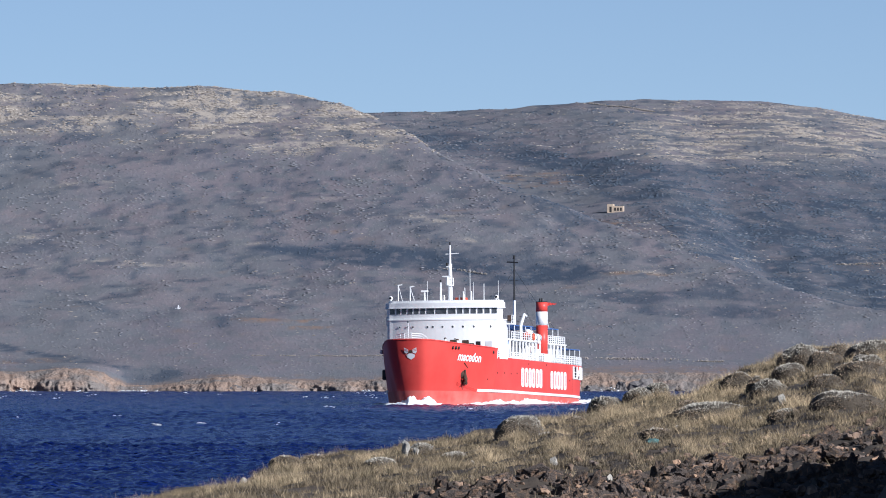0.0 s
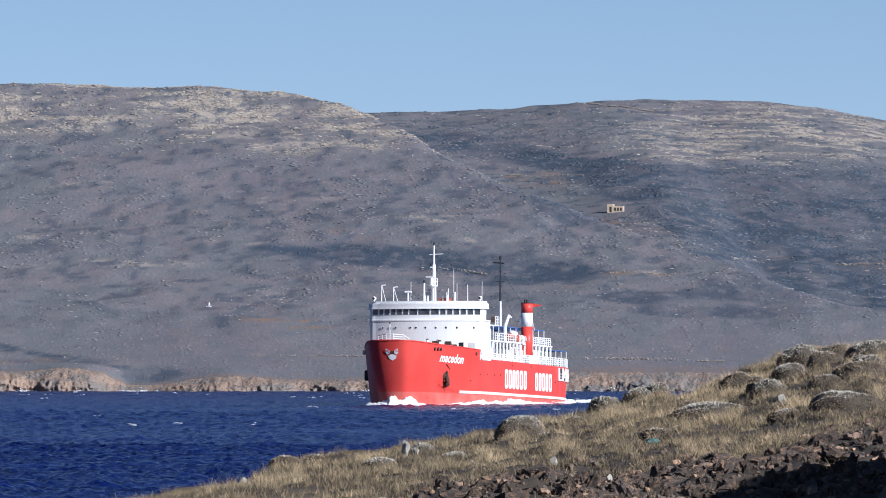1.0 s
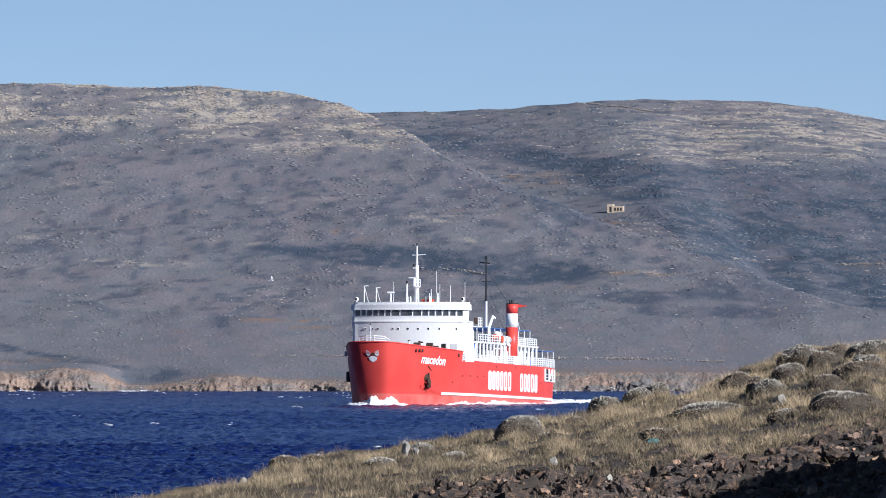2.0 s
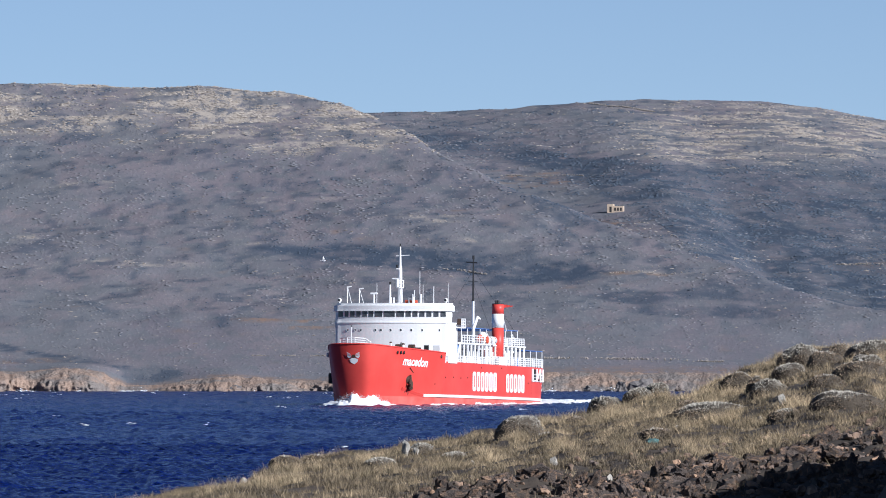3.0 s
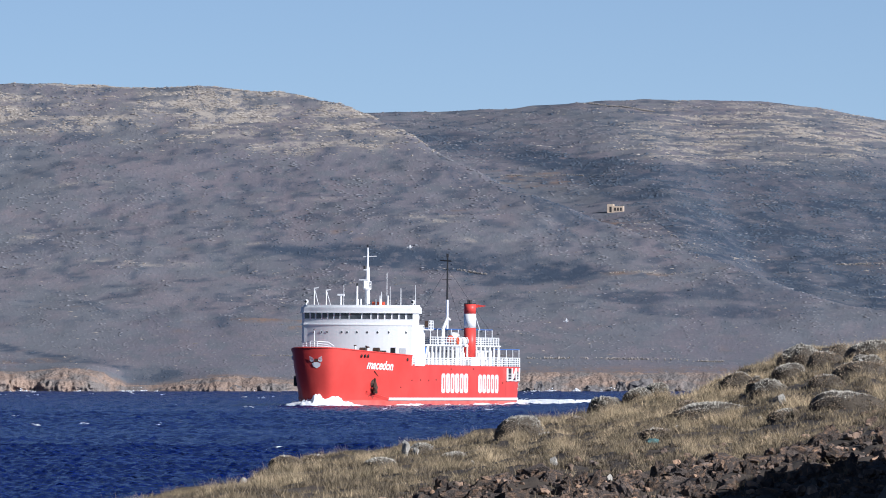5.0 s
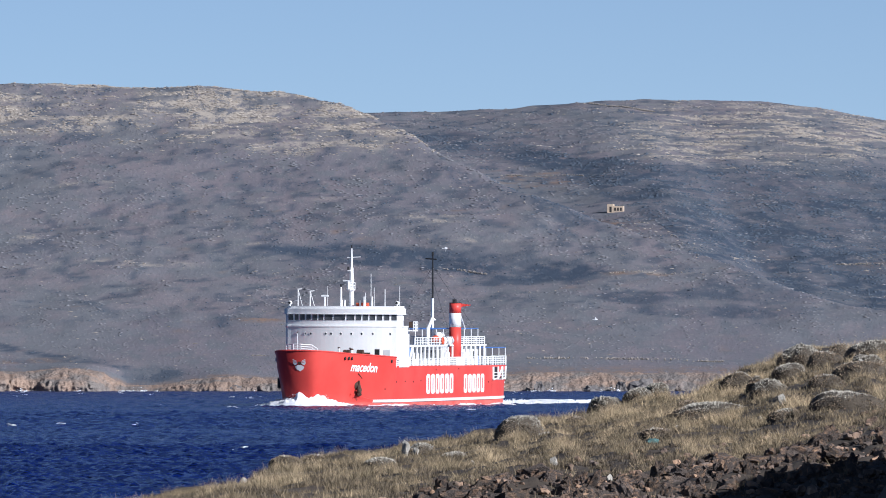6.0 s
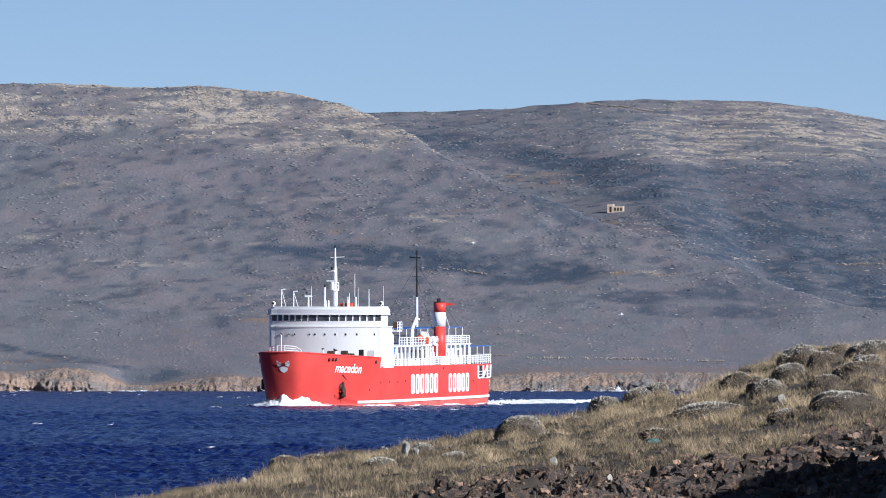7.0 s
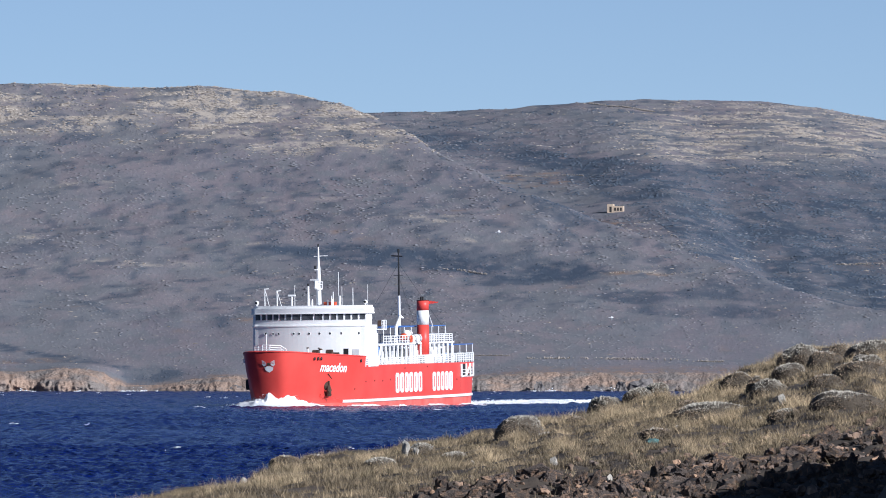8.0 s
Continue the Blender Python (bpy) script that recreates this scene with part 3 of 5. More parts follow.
def hull_mesh():
    bm = bmesh.new()
    xs = [-54.6, -53, -51.2, -49, -46.5, -43, -40] + list(np.arange(-36, -4, 4.0)) + [-4, -2, 0, 1.9, 2.0, 4, 5, 6, 7, 8, 9, 10, 11, 12, 13, 14, 15, 16, 17, 17.6, 18.2, 18.7, 19.1, 19.5, 19.8, 20.05, 20.3, 20.45, 20.6, 20.7, 20.8, 20.86, 20.9]
    levels = [-2.0, -0.8, 0.0, 0.9, 1.3, 2.2, 3.2, 4.2, 5.2, None]
    rows = {}
    for side in (1, -1):
        for i, x in enumerate(xs):
            for j, lv in enumerate(levels):
                z = rim_z(x) if lv is None else lv
                rows[side, i, j] = bm.verts.new((x - rake(x, z) - (max(0, 0.9 - z) * 0.8 if x < -54.5 else 0), side * half(x, z), z))
    n, k = len(xs), len(levels)
    faces = {}
    for side in (1, -1):
        for i in range(n - 1):
            for j in range(k - 1):
                q = (rows[side, i, j], rows[side, i + 1, j], rows[side, i + 1, j + 1], rows[side, i, j + 1])
                f = bm.faces.new(q if side == -1 else q[::-1])
                f.material_index = 1 if j < 3 else 0
    for j in range(k - 1):
        f = bm.faces.new((rows[1, 0, j], rows[-1, 0, j], rows[-1, 0, j + 1], rows[1, 0, j + 1])[::-1])
        f.material_index = 1 if j < 3 else 0
        bm.faces.new((rows[-1, n - 1, j], rows[1, n - 1, j], rows[1, n - 1, j + 1], rows[-1, n - 1, j + 1])[::-1])
    bmesh.ops.remove_doubles(bm, verts=bm.verts, dist=0.06)
    bmesh.ops.recalc_face_normals(bm, faces=bm.faces)
    return bm, xs


def on_hull(ob_mesh, out=0.05):
    """Lays flat shapes, drawn in x and z, on the port side of the hull."""
    for v in ob_mesh.vertices:
        v.co.y = half(v.co.x, v.co.z) + out


def lettered(text, x0, x1, z0, height, slope, parent):
    """Words on the port side, from x0 aft to x1."""
    cu = bpy.data.curves.new("name_letters", 'FONT')
    cu.body, cu.size, cu.shear, cu.offset = text, 1.0, 0.16, 0.026
    ob = bpy.data.objects.new("name_letters", cu)
    scene.collection.objects.link(ob)
    me = bpy.data.meshes.new_from_object(ob.evaluated_get(bpy.context.evaluated_depsgraph_get()))
    bpy.data.objects.remove(ob)
    xs = [v.co.x for v in me.vertices]
    ys = [v.co.y for v in me.vertices]
    lo, hi, yl, yh = min(xs), max(xs), min(ys), max(ys)
    for v in me.vertices:
        u = (v.co.x - lo) / (hi - lo)
        v.co = (x0 + (x1 - x0) * u, 0, z0 + slope * u + height * (v.co.y - yl) / (yh - yl))
    on_hull(me, 0.06)
    me.materials.clear()
    me.materials.append(M_WHITE)
    o = new("name_letters", me)
    o.parent = parent
    return tagged(o, "white slanted lettering on the red bow")


def plate(name, outline, parent, material, out=0.05, label="", step=0.5):
    """A flat painted shape on the port side: an outline of (x, z)."""
    bm = bmesh.new()
    f = bm.faces.new([bm.verts.new((x, 0, z)) for x, z in outline])
    bmesh.ops.triangulate(bm, faces=[f])
    bmesh.ops.subdivide_edges(bm, edges=[e for e in bm.edges if e.calc_length() > step], cuts=2, use_grid_fill=True)
    ob = part(name, bm, material, parent, label)
    on_hull(ob.data, out)
    return ob


def front_outline(b, bulge, aft, x0=0.0, n=22, corner=0.7, ba=None):
    """The plan of the bridge house: a bowed front between rounded corners, straight sides."""
    pts = []
    for i in range(n + 1):
        y = -b + corner + (2 * b - 2 * corner) * i / n
        pts.append((x0 + bulge * (1 - (y / b) ** 2), y))
    e = pts[-1][0]
    for k in (1, 2, 3):
        a = math.pi / 2 * k / 3
        pts.append((e - corner * 0.9 * (1 - math.cos(a)), b - corner + corner * math.sin(a)))
    pts.append((aft, ba or b))
    pts.append((aft, -(ba or b)))
    for k in (3, 2, 1):
        a = math.pi / 2 * k / 3
        pts.append((e - corner * 0.9 * (1 - math.cos(a)), -b + corner - corner * math.sin(a)))
    return pts


def front_x(y, b=7.9, bulge=1.5, x0=0.8):
    return x0 + bulge * (1 - (y / b) ** 2)


def railing(parent, pts, height=1.0, bars=3, gap=1.4, thick=0.035, material=None):
    """A rail through points (x, y, z) at deck level, with a post of its own every step."""
    bm = bmesh.new()
    posts = []
    for p, q in zip(pts, pts[1:]):
        p, q = Vector(p), Vector(q)
        for k in range(bars):
            h = Vector((0, 0, height * (k + 1) / bars))
            b_tube(p + h, q + h, thick if k < bars - 1 else thick * 1.25, seg=5, bm=bm)
        n = max(1, int((q - p).length / gap))
        posts += [p.lerp(q, i / n) for i in range(n)]
    posts.append(Vector(pts[-1]))
    ob = part("railing", bm, material or M_WHITE, parent)
    first = None
    for p in posts:
        if first is None:
            first = part("post", b_tube((0, 0, 0), (0, 0, height), thick * 1.2, seg=5), material or M_WHITE, ob)
            first.matrix_basis = Matrix.Translation(p)
        else:
            share("post", first, ob, Matrix.Translation(p))
    return ob


def canopy(parent, x0, x1, b, z, floor_z, gap=3.0):
    bm = b_box(x0, x1, -b, b, z - 0.09, z, 0.03)
    ob = part("canopy", bm, M_BLUE, parent, "blue canvas sun canopy on white posts")
    n = max(1, int(abs(x1 - x0) / gap))
    first = None
    for i in range(n + 1):
        for side in (1, -1):
            m = Matrix.Translation((x0 + (x1 - x0) * i / n + (0.1 if i == 0 else -0.1 if i == n else 0) * (1 if x1 > x0 else -1), side * (b - 0.08), floor_z))
            if first is None:
                first = part("canopy_post", b_tube((0, 0, 0), (0, 0, z - 0.05 - floor_z), 0.05, seg=6), M_WHITE, ob, "white steel post")
                first.matrix_basis = m
            else:
                share("canopy_post", first, ob, m)
    return ob


def build_ferry():
    ship = new("ferry")
    tagged(ship, "red and white car ferry under way on blue sea", "ferry")
    bm, xs = hull_mesh()
    hull = part("hull", bm, M_RED, ship, "red painted steel hull with flared bow", True)
    hull.data.materials.append(M_BOOT)
    # decks inside the bulwarks
    deck = [(x, half_deck(x) - 0.12) for x in xs if x <= 1.9]
    bm = b_prism([(x, -y) for x, y in deck] + [(x, y) for x, y in deck[::-1]], 5.15, 5.35)
    part("main_deck", bm, M_DECK, ship, "grey painted steel deck")
    deck = [(x - rake(x, 5.9) - 0.1, half(x, 5.9) - 0.25) for x in xs if 1.9 < x < 20.4]
    bm = b_prism([(x, -y) for x, y in deck] + [(x, y) for x, y in deck[::-1]], 5.8, 6.0)
    part("fore_deck", bm, M_DECK, ship, "grey painted steel deck")
    # white rubbing strake
    bm = bmesh.new()
    for side in (1, -1):
        pts = [x for x in np.linspace(7.2, -54.6, 60)]
        rows = []
        for x in pts:
            z = 1.06
            y = half(x, z)
            rows.append([bm.verts.new((x, side * (y + d), z + h)) for d, h in ((-0.02, 0.19), (0.16, 0.15), (0.16, -0.15), (-0.02, -0.19))])
        for a, b in zip(rows, rows[1:]):
            for j in range(3):
                bm.faces.new((a[j], b[j], b[j + 1], a[j + 1]))
        bm.faces.new(rows[0])
        bm.faces.new(rows[-1][::-1])
    bmesh.ops.recalc_face_normals(bm, faces=bm.faces)
    part("rubbing_strake", bm, M_WHITE, ship, "white rubbing strake along the waterline")
    # knuckle running aft and down from the anchor
    bm = bmesh.new()
    rows = []
    for i in range(10):
        x = 12.2 - i * 0.6
        z = 2.05 - 0.95 * i / 9
        rows.append([bm.verts.new((x, half(x, z) + d, z + h)) for d, h in ((-0.03, 0.10), (0.14, 0.0), (-0.03, -0.35))])
    for a, b in zip(rows, rows[1:]):
        for j in range(2):
            bm.faces.new((a[j], b[j], b[j + 1], a[j + 1]))
    bmesh.ops.recalc_face_normals(bm, faces=bm.faces)
    part("knuckle", bm, M_RED, ship)
    # bulwark cap
    bm = bmesh.new()
    for side in (1, -1):
        prev = None
        for x in [x for x in xs if x >= 2.0]:
            p = Vector((x, side * half(x, rim_z(x)), rim_z(x)))
            if prev is not None:
                b_tube(prev, p, 0.09, seg=6, bm=bm)
            prev = p
    part("bulwark_cap", bm, M_RED, ship)
    # writing and marks on the port side
    lettered("macedon", 13.1, 7.1, 4.95, 1.2, -0.2, ship)
    for x0, x1, z0, z1, n in ((-10.6, -23.2, 1.85, 4.42, 6), (-27.7, -37.5, 1.85, 4.30, 5)):
        w = (x1 - x0) / n
        for i in range(n):
            a, b = x0 + w * i + w * 0.09, x0 + w * (i + 1) - w * 0.09
            k = (b - a) * 0.22
            plate("side_mark", ((a, z0 + 0.22), (a + k, z0), (b - k, z0), (b, z0 + 0.22), (b, z1 - 0.22), (b - k, z1), (a + k, z1), (a, z1 - 0.22)), ship, M_WHITE, 0.04, "white painted block along the side", 3.0)
            c, d = a + (b - a) * 0.39, a + (b - a) * 0.61
            plate("side_slot", ((c, z0 + 0.5), (d, z0 + 0.5), (d, z1 - 0.5), (c, z1 - 0.5)), ship, M_RED, 0.05, "", 3.0)
    # winged shield on the stem
    def bow_plate(name, outline, material, parent, out, label=""):
        bm = bmesh.new()
        f = bm.faces.new([bm.verts.new((0, y, z)) for y, z in outline])
        bmesh.ops.triangulate(bm, faces=[f])
        bmesh.ops.subdivide_edges(bm, edges=[e for e in bm.edges if e.calc_length() > 0.3], cuts=3, use_grid_fill=True)
        for v in bm.verts:
            v.co.x = stem_x(v.co.y, v.co.z) + out
        return part(name, bm, material, parent, label)

    cy, cz, k = 0.35, 5.85, 0.84
    badge = bow_plate("bow_badge", [(cy + k * 0.26 * math.cos(a), cz + k * (0.2 + 0.26 * math.sin(a))) for a in np.arange(0, 6.28, 0.5)], M_RUST, ship, 0.07, "white shield badge with wings on the stem")
    for side in (-1, 1):
        bow_plate("badge_wing", [(cy + k * side * u, cz + k * w) for u, w in ((0.34, 0.52), (1.0, 0.85), (1.0, 0.15), (0.75, -0.12), (0.34, 0.08))], M_WHITE, badge, 0.03)
        for w in (0.22, 0.42):
            bow_plate("wing_line", [(cy + k * side * u, cz + k * (w + d)) for u, d in ((0.3, 0.0), (0.98, 0.16), (0.98, 0.22), (0.3, 0.06))], M_RED, badge, 0.05)
    bow_plate("badge_shield", [(cy + k * u, cz + k * w) for u, w in ((-0.7, -0.3), (-0.25, -0.08), (0.25, -0.08), (0.7, -0.3), (0.55, -0.72), (0, -1.05), (-0.55, -0.72))], M_WHITE, badge, 0.04)
    # scuppers, plate seams and a pair of white load marks
    for sx, sz in ((1.5, 3.5), (-1.8, 3.55), (-5.0, 3.5), (-8.4, 3.6), (-15.2, 5.0), (-25.5, 5.05), (-39.4, 3.2), (4.6, 2.6)):
        sy = half(sx, sz)
        part("scupper", b_tube((sx, sy - 0.05, sz), (sx, sy + 0.05, sz), 0.1, seg=8), M_BLACK, hull)
    for sx in (-41.0, -24.5, -8.0):
        plate("plate_seam", ((sx, 1.3), (sx - 0.05, 1.3), (sx - 0.05, 5.2), (sx, 5.2)), hull, M_BOOT if sx > -40 else M_RUST, 0.012, "", 5.0)
    for i, sz in enumerate((2.3, 2.9, 3.5)):
        plate("draught_mark", ((-50.6, sz), (-51.3, sz), (-51.3, sz + 0.25), (-50.6, sz + 0.25)), hull, M_WHITE, 0.03, "small white draught bar", 3.0)
    # anchor in its recess
    x, z = 10.9, 2.75
    y = half(x, z)
    bm = bmesh.new()
    b_tube((x + 0.1, y - 0.3, z + 0.35), (x - 0.05, y + 0.16, z + 0.4), 0.62, 0.52, 12, bm)
    pocket = part("anchor_pocket", bm, M_RUST, ship, "rust-streaked anchor pocket")
    bm = bmesh.new()
    b_tube((x, y + 0.28, z + 1.0), (x, y + 0.36, z - 0.7), 0.13, 0.2, 8, bm)
    for side in (1, -1):
        b_tube((x, y + 0.34, z - 0.7), (x + side * 0.62, y + 0.36, z - 0.05), 0.26, 0.10, 8, bm)
        b_tube((x + side * 0.55, y + 0.36, z - 0.3), (x + side * 0.42, y + 0.3, z + 0.45), 0.16, 0.04, 6, bm)
    b_box(x - 0.6, x + 0.6, y + 0.12, y + 0.5, z - 0.98, z - 0.62, 0.1, bm)
    part("anchor", bm, M_RUST, pocket, "dark rusty stockless anchor")
    plate("rust_stain", ((x + 0.5, z - 0.4), (x - 0.9, z - 0.3), (x - 1.3, z - 1.2), (x - 0.7, z - 1.0), (x - 0.3, z - 1.75), (x + 0.2, z - 1.1), (x + 0.6, z - 1.5)), hull, M_STREAK, 0.02, "rust stain below the anchor", 3.0)
    bm = b_tube((x + 0.35, half(x + 0.3, z + 2) + 0.05, z + 1.9), (x - 0.75, half(x - 0.7, z + 1) + 0.05, z + 1.25), 0.06, 0.06, 6)
    part("fairlead_bar", bm, M_RUST, ship)
    # mooring holes in the bulwark
    for x0, z0, n in ((14.6, 6.62, 3), (3.6, 6.2, 1)):
        for i in range(n):
            xx = x0 - i * 0.75
            yy = half(xx, z0)
            part("mooring_hole", b_ring((xx, yy + 0.02, z0), 0.17, 0.06, 'Y', seg=12), M_BLACK, ship)
            part("mooring_hole_shadow", b_tube((xx, yy - 0.1, z0), (xx, yy + 0.05, z0), 0.16, seg=10), M_SHADE, ship)
    part("bow_fairlead", b_box(6.2, 6.8, -7.25, -6.95, 6.05, 6.65, 0.06), M_WHITE, ship)
    part("starboard_fender", b_box(5.0, 6.2, -7.15, -6.4, 2.6, 4.0, 0.1), M_BLACK, ship)

    # bridge house
    house = part("bridge_house", b_prism(front_outline(7.88, 1.5, -3.2, 0.8, corner=1.0), 5.4, 10.7), M_WHITE, ship, "white rounded bridge front with portholes", False)
    part("house_ledge", b_prism(front_outline(8.0, 1.52, -3.2, 0.84, corner=1.05), 10.62, 10.76), M_WHITE, house)
    part("wheelhouse", b_prism(front_outline(7.98, 1.5, -4.4, 0.5, ba=6.7, corner=1.0), 10.76, 12.3), M_WHITE, house, "white wheelhouse with a band of windows")
    roof = part("wheelhouse_roof", b_prism(front_outline(8.26, 1.55, -4.8, 0.66, corner=1.7, ba=6.9), 12.30, 12.95), M_WHITE, house, "white wheelhouse roof with rounded edge")
    part("roof_shoulder", b_prism(front_outline(8.14, 1.53, -4.7, 0.54, corner=1.75, ba=6.8), 12.95, 13.06), M_WHITE, roof)
    part("roof_top", b_prism(front_outline(7.95, 1.5, -4.6, 0.35, corner=1.8, ba=6.7), 13.06, 13.3), M_WHITE, roof)
    part("roof_drip", b_prism(front_outline(8.34, 1.57, -4.85, 0.72, corner=1.7, ba=6.95), 12.24, 12.34), M_WHITE, roof)
    # fifteen front windows: narrow ones at the sides and wide ones in the middle
    wins = []
    y = -7.45
    for w in (1.0, 0.78, 0.94, 0.88, 0.92, 0.90, 1.42, 2.0, 1.36, 0.92, 0.90, 0.92, 0.90, 0.92, 0.92):
        wins.append((y, y + w * 0.80))
        y += w * 0.80 + 0.235
    k = 14.75 / (wins[-1][1] - wins[0][0])
    y0 = wins[0][0]
    for a, b in wins:
        a, b = -7.38 + (a - y0) * k, -7.38 + (b - y0) * k
        c, h = (a + b) / 2, (b - a) / 2
        tilt = math.atan2(2 * 1.5 * c / 7.98 ** 2, 1)
        m = pose(front_x(c, 7.98, 1.5, 0.5), c, 11.86, 0, 0, -math.degrees(-tilt))
        fr = part("window", b_box(-0.05, 0.035, -h - 0.05, h + 0.05, -0.42, 0.42, 0.02), M_WHITE, house)
        fr.matrix_basis = m
        part("pane", b_box(-0.02, 0.05, -h, h, -0.38, 0.38), M_GLASS, fr, "dark wheelhouse window pane")
    for side in (1, -1):
        for x in (-1.3, -2.6):
            fr = part("window", b_box(-0.42, 0.42, -0.03, 0.03, -0.40, 0.40, 0.02), M_WHITE, house)
            fr.matrix_basis = pose(x, side * (7.98 - 0.29 * (-x - 0.15)), 11.88, 0, 0, side * 16)
            part("pane", b_box(-0.36, 0.36, -0.05, 0.05, -0.34, 0.34), M_GLASS, fr, "dark wheelhouse window pane")
    for y in (-5.85, -4.75, -3.95, -1.85, -1.1, 0.25, 1.63, 3.0, 4.42, 6.6):
        p = part("porthole", b_ring((front_x(y, 7.88) + 0.01, y, 9.72), 0.17, 0.022, 'X', seg=12), M_WHITE, house)
        part("porthole_glass", b_tube((front_x(y, 7.88) - 0.05, y, 9.72), (front_x(y, 7.88) + 0.02, y, 9.72), 0.17, seg=10), M_GLASS, p, "dark round glass")
    d = part("house_door", b_box(front_x(4.9, 7.88) - 0.05, front_x(4.9, 7.88) + 0.05, 4.45, 5.35, 6.0, 7.75, 0.02), M_SHADE, house, "dark plate for the shade in an open doorway of the bridge front")
    part("door_frame", b_box(front_x(4.9, 7.88) - 0.05, front_x(4.9, 7.88) + 0.035, 4.33, 5.47, 6.0, 7.85, 0.02), M_WHITE, d)
    # bridge wing with its sidelight
    for side in (1, -1):
        wing = part("bridge_wing", b_box(-4.4, -2.4, side * 7.8, side * 8.7, 10.05, 10.2, 0.03), M_WHITE, house)
        part("sidelight_box", b_box(-2.9, -2.4, side * 8.05, side * 8.6, 10.5, 11.3, 0.03), M_RUST if side > 0 else M_BLACK, wing, "dark red sidelight box")
        railing(ship, [(-2.4, side * 8.65, 10.2), (-4.4, side * 8.65, 10.2), (-6.0, side * 7.8, 10.2)], 1.1, 3, 0.9)
    # fore deck gear
    bm = bmesh.new()
    b_tube((13.2, 3.0, 6.75), (13.2, 5.0, 6.75), 0.42, seg=14, bm=bm)
    b_box(12.7, 13.7, 3.4, 4.6, 6.0, 6.6, 0.06, bm)
    b_tube((13.2, 2.2, 6.75), (13.2, 2.6, 6.75), 0.6, seg=14, bm=bm)
    w = part("windlass", bm, M_RUST, ship, "dark anchor windlass on the fore deck")
    part("windlass_motor", b_box(12.2, 12.9, 2.4, 3.1, 6.0, 7.3, 0.08), M_WHITE, w)
    part("mooring_winch", b_tube((8.2, 4.6, 6.95), (8.2, 6.0, 6.95), 0.4, seg=14), M_RUST, ship, "mooring winch")
    for gx, gy, gz, gr in ((11.6, 2.9, 7.95, 0.2), (10.6, 4.3, 7.75, 0.26), (9.4, 3.7, 7.9, 0.16)):
        v = part("deck_vent", b_tube((gx, gy, 6.0), (gx, gy, gz), gr * 0.7, seg=10), M_WHITE, ship, "small mushroom vent on the fore deck")
        part("vent_cap", b_ball((gx, gy, gz), gr, squash=(1, 1, 0.55)), M_RUST, v)
    for gx, gy in ((12.4, 4.2), (10.0, 5.3)):
        part("cable_drum", b_tube((gx, gy - 0.4, 7.3), (gx, gy + 0.4, 7.3), 0.42, seg=14), M_RUST, ship, "dark mooring cable drum")
    part("deck_locker", b_box(6.4, 7.6, 4.0, 5.6, 6.0, 7.15, 0.06), M_WHITE, ship, "white deck locker")
    part("port_locker", b_box(2.6, 3.6, 6.4, 7.4, 6.0, 7.7, 0.05), M_WHITE, ship, "white deck locker")
    railing(ship, [(18.6, -2.0, 7.45), (20.3, -0.5, 7.6), (20.3, 0.5, 7.6), (19.3, 1.7, 7.5)], 0.85, 3, 1.0, 0.04)
    railing(ship, [(19.3, 1.7, 7.5), (18.7, 2.2, 7.1)], 0.8, 2, 1.2, 0.04)
    jack = part("jackstaff", b_tube((19.5, -0.2, 6.0), (19.5, -0.2, 9.9), 0.08, 0.05, 8), M_WHITE, ship, "white jackstaff on the bow")
    part("jackstaff_lamp", b_ball((19.5, -0.2, 9.95), 0.13, level=1), M_BLACK, jack)

    # mast and gear on the wheelhouse roof
    mast = part("mast", b_tube((-3.1, 0, 13.1), (-3.1, 0, 18.3), 0.36, 0.24, 12), M_WHITE, ship, "white signal mast on the wheelhouse")
    part("topmast", b_tube((-3.1, 0, 18.2), (-3.1, 0, 20.9), 0.17, 0.09, 10), M_WHITE, mast)
    part("yardarm", b_tube((-3.1, -0.6, 19.62), (-3.1, 1.25, 19.72), 0.07, 0.05, 6), M_WHITE, mast)
    part("masthead_lamp", b_tube((-3.1, 0, 20.85), (-3.1, 0, 21.25), 0.1, seg=8), M_BLACK, mast)
    part("mast_lamp", b_tube((-2.8, -0.35, 18.0), (-2.8, -0.35, 18.45), 0.14, seg=8), M_BLACK, mast)
    part("mast_bracket", b_box(-3.1, -2.6, -0.4, 0.0, 17.85, 18.0), M_WHITE, mast)
    part("mast_platform", b_tube((-3.0, 0, 15.35), (-3.0, 0, 15.5), 0.52, seg=12), M_WHITE, mast)
    part("radar_pedestal", b_tube((-2.3, -0.15, 15.5), (-2.3, -0.15, 16.5), 0.25, seg=8), M_WHITE, mast)
    part("radar_scanner", b_box(-2.4, -2.2, -0.95, 0.45, 16.5, 16.68, 0.05), M_WHITE, mast, "white radar scanner bar")
    bm = bmesh.new()
    for i in range(8):
        a = i * math.pi / 4
        b = (i + 1) * math.pi / 4
        for h in (16.0, 16.4):
            b_tube((-3 + 0.52 * math.cos(a), 0.52 * math.sin(a), h), (-3 + 0.52 * math.cos(b), 0.52 * math.sin(b), h), 0.035, seg=5, bm=bm)
        b_tube((-3 + 0.52 * math.cos(a), 0.52 * math.sin(a), 15.5), (-3 + 0.52 * math.cos(a), 0.52 * math.sin(a), 16.4), 0.035, seg=5, bm=bm)
    part("platform_rail", bm, M_WHITE, mast)
    x = -1.5
